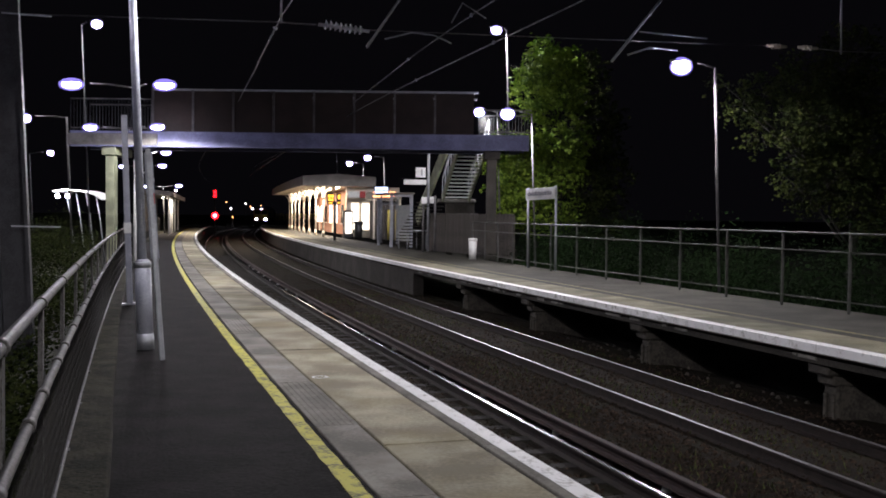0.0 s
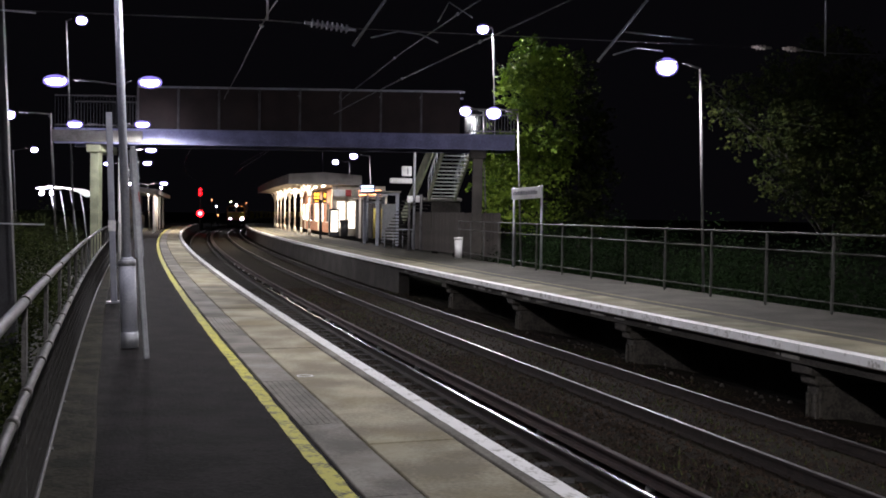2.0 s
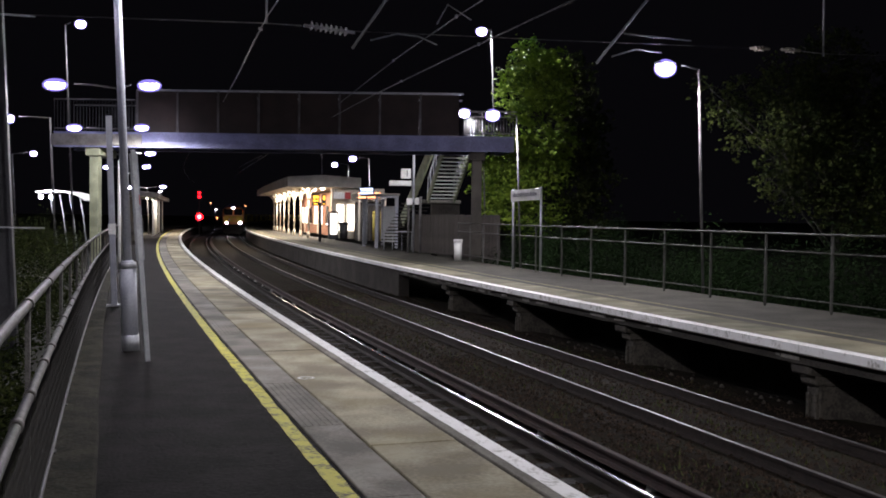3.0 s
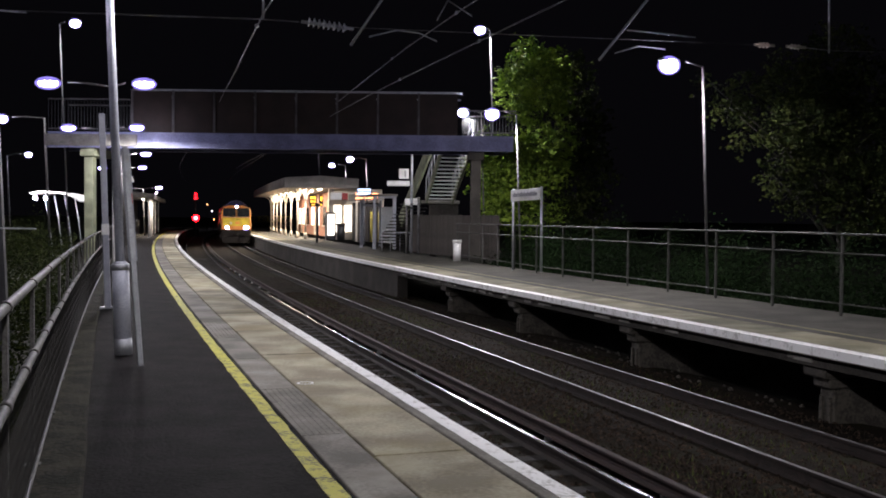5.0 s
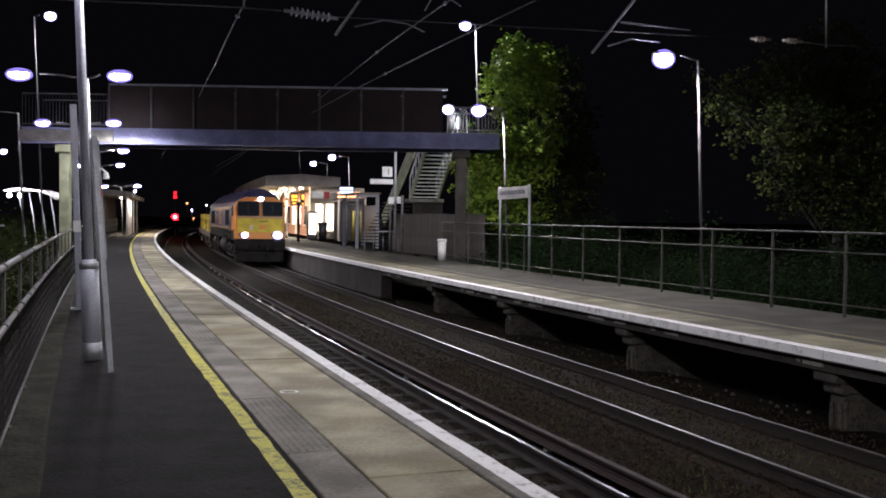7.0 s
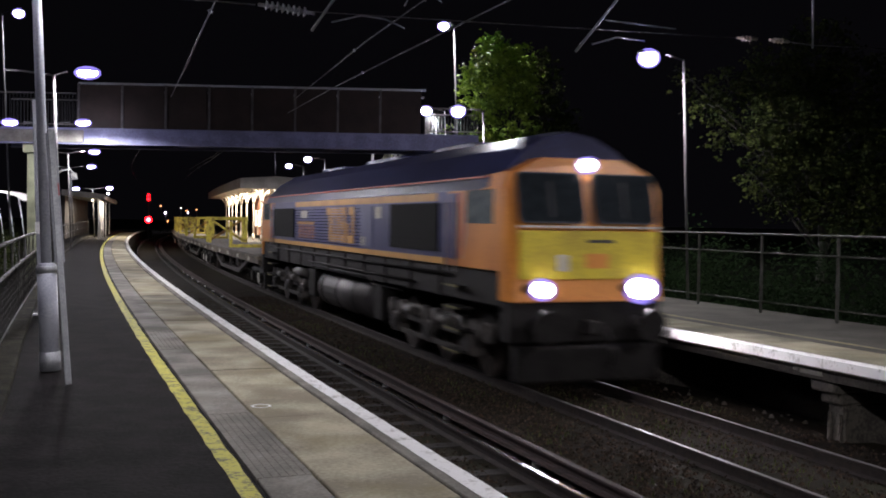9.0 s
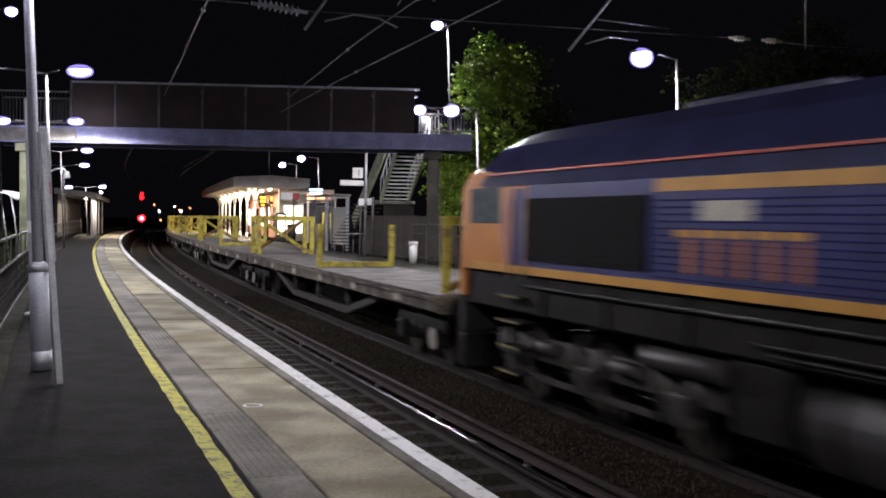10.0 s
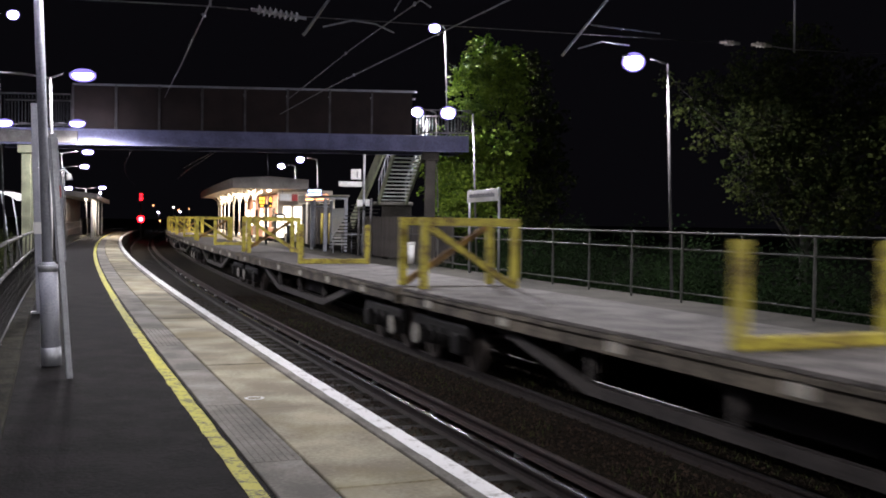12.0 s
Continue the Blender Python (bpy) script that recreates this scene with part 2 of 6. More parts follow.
def bar(bm, a, b, w, h, mi=0, up=(0, 0, 1)):
    """A square bar from a to b."""
    a, b = Vector(a), Vector(b)
    d = (b - a).normalized()
    side = d.cross(Vector(up))
    side = side.normalized() if side.length > 1e-4 else Vector((1, 0, 0))
    top = side.cross(d)
    v = [bm.verts.new(p + side * (sx * w / 2) + top * (sz * h / 2)) for p in (a, b) for sx, sz in ((-1, -1), (1, -1), (1, 1), (-1, 1))]
    for q in ((3, 2, 1, 0), (4, 5, 6, 7), (0, 1, 5, 4), (1, 2, 6, 5), (2, 3, 7, 6), (3, 0, 4, 7)):
        bm.faces.new([v[i] for i in q]).material_index = mi
    return bm


def ribbon(bm, s0, s1, step, profile, closed=False, tops=(), wobble=0.0):
    """Sweeps a profile of (off, z) along the line. tops: the profile edges that take material 1."""
    n = max(1, int(round((s1 - s0) / step)))
    rows = []
    for i in range(n + 1):
        s = s0 + (s1 - s0) * i / n
        rows.append([bm.verts.new(along(s, o + random.uniform(-wobble, wobble), z)) for o, z in profile])
    k = len(profile)
    for a, b in zip(rows[:-1], rows[1:]):
        for j in range(k if closed else k - 1):
            f = bm.faces.new((a[j], a[(j + 1) % k], b[(j + 1) % k], b[j]))
            f.material_index = 1 if j in tops else 0
    if closed:
        bm.faces.new(rows[0][::-1])
        bm.faces.new(rows[-1])
    bmesh.ops.recalc_face_normals(bm, faces=bm.faces[:])
    return bm


B = bmesh.new


def piece(name, s0, s1, o0, o1, z0, z1, mat, parent, gap=0.006):
    """A slab of the paving, cut to the line."""
    bm = B()
    ribbon(bm, s0 + gap, s1 - gap, 1.1, [(o0 + gap, z0), (o0 + gap, z1 - 0.008), (o0 + gap + 0.008, z1), (o1 - gap - 0.008, z1), (o1 - gap, z1 - 0.008), (o1 - gap, z0)], closed=True)
    return part(name, bm, mat, parent)


# ---- ground, tracks ----
bm = B()
box(bm, -900, 900, -300, 1500, -1.6, -1.32)
tagged(part("ground", bm, M["soil"]), "dark earth beside the railway", "ground", kind="structure")
bm = B()
ribbon(bm, -60, 330, 2, [(-0.6, -1.3), (-0.2, -1.10), (0.3, -1.075), (2.6, -1.075), (3.2, -1.12), (3.9, -1.075), (6.2, -1.075), (7.4, -1.13), (8.2, -1.3)])
ballast = tagged(part("ballast_bed", bm, M["ballast"]), "dirty brown ballast under two railway tracks", "ballast", kind="structure")
bm = B()
rng = random.Random(4)
for i in range(22000):
    s, o = rng.uniform(-1, 32) if i % 3 else rng.uniform(-1, 14), rng.uniform(2.35, 6.9)
    if i % 4 == 0:
        o = rng.choice((rng.uniform(0.9, 2.0), rng.uniform(2.7, 4.1)))
    p, r = along(s, o, -1.075), rng.uniform(0.015, 0.038)
    vs = [bm.verts.new(p + Vector((r * rng.uniform(0.6, 1.3) * math.cos(a), r * rng.uniform(0.6, 1.3) * math.sin(a), rng.uniform(-0.3, 0.2) * r))) for a in (0, 1.6, 3.1, 4.7)]
    top = bm.verts.new(p + Vector((0, 0, r * rng.uniform(0.6, 1.1))))
    for j in range(4):
        bm.faces.new((vs[j], vs[(j + 1) % 4], top))
tagged(part("ballast_stones", bm, M["stone"]), "loose grey-brown ballast stones", "stones", kind="stuff")

RAIL = [(-0.07, -0.159), (0.07, -0.159), (0.07, -0.148), (0.01, -0.125), (0.01, -0.045), (0.036, -0.035), (0.036, -0.006), (0.028, 0.0), (-0.028, 0.0), (-0.036, -0.006), (-0.036, -0.035), (-0.01, -0.045), (-0.01, -0.125), (-0.07, -0.148)]
bm = B()
box(bm, -1.25, 1.25, -0.125, 0.125, -0.20, 0.0, bevel=0.015)
sleeper0 = None
for tname, rails, s_max in (("near_track", NEAR_RAILS, 62), ("far_track", FAR_RAILS, 50)):
    track = thing(tname, pose(0, 0, 0), "running rails on dark sleepers, polished tops", "track", kind="structure")
    for o in rails:
        bmr = B()
        ribbon(bmr, -60, 330, 1.0, [(o + a, RAIL_Z + z) for a, z in RAIL], closed=True, tops=(7,))
        part("rail", bmr, [M["rail_side"], M["rail_top"] if o < 3 else M["rail_dull"]], track)
    mid = sum(rails) / 2
    s = -4.0
    while s < s_max and mid < 3:
        if sleeper0 is None:
            sleeper0 = part("sleeper", bm, M["sleeper"], track)
            sleeper0.matrix_basis = stand(s, mid, -1.066)
        else:
            share("sleeper", sleeper0, track, stand(s, mid, (-1.066 if mid < 3 else -1.069) + random.uniform(-0.004, 0.004)))
        s += 0.70
crail = thing("conductor_rail", pose(0, 0, 0), "rust-red conductor rail beside the near track", "rail", kind="structure")
bm = B()
ribbon(bm, -60, 330, 1.0, [(2.53 + a * 1.2, -0.85 + z * 0.9) for a, z in RAIL], closed=True)
part("rail", bm, M["conductor"], crail)
bm = B()
ribbon(bm, -60, 330, 1.5, [(2.66, -1.06), (2.66, -0.93), (2.70, -0.93), (2.70, -1.06)], closed=True)
part("guard_board", bm, M["conductor"], crail)
bm0 = B()
tube(bm0, (0, 0, -1.07), (0, 0, -0.98), 0.06, 0.045, 8)
pot = part("insulator", bm0, M["white"], crail)
pot.matrix_basis = stand(1.0, 2.53)
for i in range(1, 18):
    share("insulator", pot, crail, stand(1.0 + 2.8 * i, 2.53))

# ---- near platform ----
near = thing("platform_near", pose(0, 0, 0), "station platform with dark asphalt, concrete slabs and a white edge", "platform", kind="structure")
bm = B()
ribbon(bm, -14, 150, 1, [(-0.02, -1.3), (-0.02, -0.19), (-0.02, -0.16), (-1.31, -0.16), (-1.31, -0.012), (-2.90, -0.02), (-2.90, -1.3)])
part("base", bm, [M["asphalt"]], near, "dark worn asphalt")
bm = B()
ribbon(bm, -14, 150, 1, [(-2.895, -0.5), (-2.895, 0.030), (-2.91, 0.045), (-3.42, 0.05), (-3.42, -1.3)], wobble=0.012)
part("kerb", bm, M["mossy_kerb"], near, "rough concrete kerb under the fence")
bm = B()
ribbon(bm, -14, 110, 0.22, [(-1.335, -0.009), (-1.46, -0.0075)], wobble=0.008)
part("yellow_line", bm, M["yellow_line"], near, "worn yellow safety line")
for i in range(-5, 40):
    s = 2.1 + 2.75 * i
    piece("slab", s, s + 2.75, -0.93, -0.205, -0.15, 0.0 - 0.004 * (i % 2), M["slab"], near, gap=0.013)
for i in range(-6, 50):
    s = 2.9 + 2.2 * i
    if i % 3 or i > 16:
        piece("scored_slab", s, s + 2.2, -1.305, -0.93, -0.15, 0.0, M["slab_grey"], near, gap=0.007)
        continue
    bm = B()
    prof = [(-1.299, -0.15), (-1.299, 0.0)]
    for k in range(6):
        o = -1.26 + 0.055 * k
        prof += [(o, 0.0), (o + 0.004, -0.004), (o + 0.009, -0.004), (o + 0.013, 0.0)]
    prof += [(-0.936, 0.0), (-0.936, -0.15)]
    ribbon(bm, s + 0.008, s + 2.192, 1.1, prof, closed=True)
    part("scored_slab", bm, M["slab_grey"], near)
for i in range(-6, 60):
    s = 1.9 + 2.225 * i
    piece("coping", s, s + 2.225, -0.203, 0.03, -0.14, 0.002, M["slab_grey"], near, gap=0.004)
bm = B()
ribbon(bm, -14, 120, 0.16, [(0.033, -0.125), (0.034, 0.0), (0.031, 0.0055), (-0.06, 0.006), (-0.115, 0.006)], wobble=0.004)
part("white_line", bm, M["white_paint"], near, "chipped white edge paint")
# drain cover ring
bm = B()
bmesh.ops.create_circle(bm, cap_ends=False, radius=0.09, segments=20)
g = bmesh.ops.extrude_edge_only(bm, edges=bm.edges[:])
bmesh.ops.scale(bm, vec=(0.72, 0.72, 1), verts=[v for v in g["geom"] if isinstance(v, bmesh.types.BMVert)])
drain = part("ring_mark", bm, M["white_paint"], near, "small pale ring mark")
drain.matrix_basis = stand(5.35, -0.80, 0.004)

# ---- far platform ----
far = thing("platform_far", pose(0, 0, 0), "opposite platform on concrete piers with a white edge", "platform", kind="structure")
bm = B()
ribbon(bm, -30, 150, 1, [(FAR_EDGE + 0.28, -0.22), (FAR_EDGE + 0.28, -0.012), (10.6, -0.012), (10.6, -0.22)], closed=True)
part("deck", bm, M["far_deck"], far, "grey asphalt surface")
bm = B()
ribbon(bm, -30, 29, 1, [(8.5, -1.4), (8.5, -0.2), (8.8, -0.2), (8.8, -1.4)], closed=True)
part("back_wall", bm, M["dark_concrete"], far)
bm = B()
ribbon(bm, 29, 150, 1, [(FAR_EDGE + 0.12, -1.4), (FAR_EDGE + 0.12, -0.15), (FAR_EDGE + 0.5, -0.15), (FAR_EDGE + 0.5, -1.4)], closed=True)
part("front_wall", bm, M["dark_concrete"], far, "dark brown solid platform wall")
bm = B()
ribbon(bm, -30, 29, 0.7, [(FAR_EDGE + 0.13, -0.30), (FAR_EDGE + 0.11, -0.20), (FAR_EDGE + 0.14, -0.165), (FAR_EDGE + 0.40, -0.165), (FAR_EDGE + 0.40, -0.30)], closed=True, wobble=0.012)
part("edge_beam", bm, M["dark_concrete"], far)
rng = random.Random(31)
for i in range(34):
    s, w, h = rng.uniform(-4, 28), rng.uniform(0.08, 0.5), rng.uniform(0.02, 0.05)
    bm = B()
    ribbon(bm, s, s + w, 0.12, [(FAR_EDGE + 0.085, -0.20 - h), (FAR_EDGE + 0.085, -0.20 + rng.uniform(0, 0.02)), (FAR_EDGE + 0.13, -0.19), (FAR_EDGE + 0.13, -0.21 - h)], closed=True, wobble=0.006)
    part("spalled_patch", bm, M["concrete"], far, "pale broken concrete")
for i in range(-14, 68):
    s = 1.0 + 2.2 * i
    piece("coping", s, s + 2.2, FAR_EDGE - 0.03, FAR_EDGE + 0.27, -0.13, 0.002, M["slab_grey"], far, gap=0.004)
for i in range(-14, 68):
    s = 1.6 + 2.2 * i
    piece("slab", s, s + 2.2, FAR_EDGE + 0.27, 7.65, -0.1, 0.0, M["far_slab"], far)
bm = B()
ribbon(bm, -30, 110, 0.5, [(8.0, -0.008), (8.12, -0.008)], wobble=0.004)
part("yellow_line", bm, M["faded_line"], far, "faded yellow safety line")
bm = B()
ribbon(bm, -30, 130, 0.4, [(FAR_EDGE + 0.175, 0.006), (FAR_EDGE - 0.031, 0.0055), (FAR_EDGE - 0.034, 0.0), (FAR_EDGE - 0.034, -0.115)], wobble=0.002)
part("white_line", bm, M["white_paint"], far, "white edge paint")
bm = B()
box(bm, 0.10, 1.7, -0.15, 0.15, -1.35, -0.62, bevel=0.025)
box(bm, 0.0, 1.72, -0.19, 0.19, -0.62, -0.46, bevel=0.03)
box(bm, -0.14, 1.75, -0.23, 0.23, -0.46, -0.305, bevel=0.03)
for y in (-0.12, 0.05):
    box(bm, 0.06, 0.10, y, y + 0.07, -1.2, -0.75, bevel=0.01)
pier = part("pier", bm, M["pier"], far, "stained concrete pier")
pier.matrix_basis = stand(6.8, FAR_EDGE + 0.32)
for s in (12.3, 18.2, 23.8, 1.2, -4.4, -10):
    share("pier", pier, far, stand(s, FAR_EDGE + 0.32))

rng = random.Random(9)
verts, faces = [], []
for i in range(5200):
    o = rng.choice((rng.gauss(5.05, 0.28), rng.gauss(3.4, 0.35), rng.gauss(6.25, 0.2)))
    s = rng.uniform(1, 30)
    if noise.noise((s * 0.35, o * 0.9, 3.0)) < -0.05:
        continue
    p = along(s, o, -1.085)
    a, h, w = rng.uniform(0, 6.28), rng.uniform(0.03, 0.10), rng.uniform(0.006, 0.014)
    d = Vector((math.cos(a), math.sin(a), 0))
    n = len(verts)
    verts += [p - d * w, p + d * w, p + Vector((d.y * h * 0.6, -d.x * h * 0.6, h))]
    faces.append((n, n + 1, n + 2))
me = bpy.data.meshes.new("weeds")
me.from_pydata(verts, [], faces)
me.materials.append(M["weed"])
tagged(new("weeds", me), "dry weeds growing in the ballast", "weeds", kind="stuff")
bm = B()
for i in range(55):
    s = rng.choice((rng.gauss(9.3, 0.9), rng.gauss(14.5, 1.2), rng.gauss(12.0, 2.5)))
    p, r = along(s, rng.uniform(6.75, 7.5), -1.10), rng.uniform(0.02, 0.055)
    vs = [bm.verts.new(p + Vector((r * rng.uniform(0.6, 1.3) * math.cos(a), r * rng.uniform(0.6, 1.3) * math.sin(a), 0))) for a in (0, 1.3, 2.5, 3.8, 5.0)]
    top = [bm.verts.new(v.co * 0.45 + p * 0.55 + Vector((0, 0, r * rng.uniform(0.7, 1.2)))) for v in vs]
    for j in range(5):
        bm.faces.new((vs[j], vs[(j + 1) % 5], top[(j + 1) % 5], top[j]))
    bm.faces.new(top)
tagged(part("rubble", bm, M["pier"]), "pale rubble lying under the opposite platform", "rubble", kind="stuff")

# ---- fences ----


def near_fence():
    f = thing("platform_fence", pose(0, 0, 0), "tubular steel fence with wire mesh on a kerb", "fence")

    def line(s):
        return -3.24 + 0.007 * min(s, 40)

    bm = B()
    box(bm, -0.012, 0.012, -0.045, 0.045, 0.01, 1.20)
    box(bm, -0.05, 0.05, -0.05, 0.05, -0.01, 0.012)
    post = part("post", bm, M["fence_steel"], f)
    post.matrix_basis = stand(-3.2, line(-3.2), 0.045)
    n = 46
    for i in range(1, n):
        share("post", post, f, stand(-3.2 + 1.83 * i, line(-3.2 + 1.83 * i), 0.045))
    for z, r in ((1.26, 0.027), (0.87, 0.023)):
        bm = B()
        pts = [along(-4 + 1.83 * i, line(-4 + 1.83 * i) + (0.05 if z < 1.0 else 0), z) for i in range(n)]
        rod(bm, pts, r, n=12)
        for a, b in zip(pts[:-1], pts[1:]):
            d = (b - a).normalized()
            for k in (0.44,) if z > 1.0 else (0.12, 0.72):
                m = a.lerp(b, k)
                tube(bm, m - d * 0.05, m + d * 0.05, r + 0.007, n=10)
        part("top_rail" if z > 1.0 else "mid_rail", bm, M["fence_steel"], f)
    bm = B()
    s = -3.2
    while s < 40:
        h = 0.78
        for sg in (1, -1):
            a, b = along(s, line(s) + 0.02, 0.07 if sg > 0 else 0.07 + h), along(s + 0.34, line(s) + 0.02, 0.07 + h if sg > 0 else 0.07)
            bar(bm, a, b, 0.0028, 0.0028)
        s += 0.075 if s < 14 else 0.13
    part("wire_mesh", bm, M["mesh_wire"], f, "fine diagonal wire mesh")
    bm = B()
    rows = [along(-4 + i, line(-4 + i) + 0.03, 0.085) for i in range(65)]
    rod(bm, rows, 0.014, 8)
    part("bottom_rail", bm, M["fence_steel"], f)


near_fence()


def far_fence():
    f = thing("platform_fence", pose(0, 0, 0), "tall dark tubular railing behind the opposite platform", "fence")
    bm = B()
    box(bm, -0.022, 0.022, -0.022, 0.022, 0, 1.5)
    post = part("post", bm, M["railing_steel"], f)
    post.matrix_basis = stand(-10.2, 10.05)
    s = -10.2 + 2.05
    while s < 35:
        share("post", post, f, stand(s, 10.05 if s < 26 else 10.05 + (s - 26) * 0.07))
        s += 2.05
    for z, r in ((1.50, 0.022), (1.15, 0.018), (0.22, 0.014)):
        bm = B()
        pts = [along(-12 + 2.35 * i, 10.05 if -12 + 2.35 * i < 26 else 10.05 + (-12 + 2.35 * i - 26) * 0.07, z) for i in range(21)]
        rod(bm, pts, r)
        part("rail", bm, M["railing_steel"], f)


far_fence()

# ---- lamp columns ----


def lamp_head(parent, x, z, reach, deep=False):
    """A street lamp head at the end of an arm; it points along x."""
    bm = B()
    bmesh.ops.create_uvsphere(bm, u_segments=14, v_segments=8, radius=1)
    bmesh.ops.scale(bm, vec=(0.29, 0.13, 0.07), verts=bm.verts[:])
    for v in bm.verts:
        if v.co.z < -0.02:
            v.co.z = -0.02
    head = part("lamp_head", bm, M["lamp_body"], parent, smooth=True)
    head.matrix_basis = pose(x + reach * 0.25, 0, z + 0.05)
    bm = B()
    bmesh.ops.create_uvsphere(bm, u_segments=16, v_segments=8, radius=1)
    bmesh.ops.scale(bm, vec=(0.215, 0.185, 0.17) if deep else (0.235, 0.13, 0.10), verts=bm.verts[:])
    lens = part("lens", bm, M["lamp_glow"], head, "glowing violet-white lens", smooth=True)
    lens.matrix_basis = pose(0, 0, -0.12 if deep else -0.06)
    # shell added round the lens: its glow colour is the lamp's violet halo
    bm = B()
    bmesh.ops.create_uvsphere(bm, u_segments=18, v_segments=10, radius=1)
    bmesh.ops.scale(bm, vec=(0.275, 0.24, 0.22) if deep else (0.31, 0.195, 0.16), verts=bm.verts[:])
    halo_shell = part("halo_shell", bm, M["lamp_halo"], head, "see-through violet shell standing for the halo round the lens", smooth=True)
    halo_shell.matrix_basis = pose(0, 0, -0.12 if deep else -0.06)
    halo_shell.visible_shadow = False
    return head


def lamp_column(m, height, arms, label, mat="galv", r=0.055, base=0.0, lean=0.0):
    m = m @ Matrix.Rotation(radians(-2.3), 4, m.to_3x3().inverted() @ Vector((0, 1, 0)))
    c = thing("lamp_column", m, label, "lamp post", "station lamp columns")
    bm = B()
    tube(bm, (0, 0, 0), (lean, 0, height), r, r * 0.8, 12)
    if base:
        tube(bm, (0, 0, 0.02), (0, 0, base), r * 1.75, r * 1.75, 14)
        tube(bm, (0, 0, base), (0, 0, base + 0.05), r * 1.9, r * 1.2, 14)
        for z0, z1 in ((0.0, 0.2), (base - 0.06, base + 0.02)):
            b2 = B()
            tube(b2, (0, 0, z0), (0, 0, z1), r * 1.85, n=16)
            part("sleeve_band", b2, M["galv"], c, "pale band")
    part("pole", bm, M[mat], c)
    for a in arms:
        bm = B()
        sg = 1 if a > 0 else -1
        rod(bm, [(lean, 0, height - 0.02), (lean + a * 0.5, 0, height + 0.07), (lean + a - sg * 0.2, 0, height + 0.09)], 0.022)
        part("arm", bm, M[mat], c)
        lamp_head(c, lean + a, height + 0.07, sg, deep=len(arms) == 1)
    return c


# s, off, height, reach of the arms over the platform and away from it
for s, o, h, a0, a1 in ((-12.0, -3.28, 5.0, 1.0, 1.0), (21.8, -2.52, 4.96, 0.50, 1.28), (36.0, -3.12, 5.0, 0.98, 1.02), (50.0, -2.84, 4.8, 1.0, 1.0), (64.5, -3.30, 4.74, 1.0, 1.0), (80.0, -2.55, 3.82, 1.0, 1.0)):
    lamp_column(stand(s, o), h, (a0, -a1), "twin-headed lamp column on the platform", "mast_steel", 0.045)
    lamp_light("platform_lamp", along(s, -2.28, 4.9), 3300 if s < 0 else 820)
lamp_column(pose(-3.71, 11.87, 0, 0, 0, 18), 5.55, (1.2, -1.2), "tall silver lamp column with a thick base sleeve", "grey_paint", 0.058, 1.1)
lamp_light("platform_lamp", along(8.2, -1.62, 4.9), 420)
for s, o, h, a0, watts in ((16.0, 10.87, 5.42, 0.66, 950), (27.5, 10.64, 5.34, 0.64, 1200), (36.2, 12.36, 6.3, 0.56, 800), (61.5, 12.45, 5.64, 0.85, 800), (76.0, 13.4, 5.94, 0.85, 800), (2.0, 10.45, 5.3, 0.85, 950)):
    lamp_column(stand(s, o, -0.02), h, (-a0,), "single-armed silver lamp column behind the railing", "mast_steel", 0.036)
    lamp_light("platform_lamp", along(s, o - a0 - 0.25, h - 0.32), watts)
# tall masts by the footbridge and the car park columns
for x, y, h, arms in ((2.98, 45.0, 10.2, (-0.2,)), (-16.33, 45.0, 10.25, (0.45,)), (-13.5, 121.0, 9.85, (0.6,))):
    lamp_column(pose(x, y, -1), h + 1, arms, "tall slender lighting mast", "dark_steel", 0.04)
for x, y, h, arms in ((-16.8, 44.0, 5.95, (-1.6,)), (-30.7, 73.0, 5.95, (1.3,))):
    lamp_column(pose(x, y, -1), h + 1, arms, "car park lamp column beyond the fence", "mast_steel", 0.055)
lamp_light("mast_lamp", (2.2, 44.9, 10.0), 2600)
lamp_light("mast_lamp", (-15.8, 44.9, 10.0), 1200)
lamp_light("car_park_lamp", (-18.9, 44.0, 5.9), 500)

# ---- footbridge ----


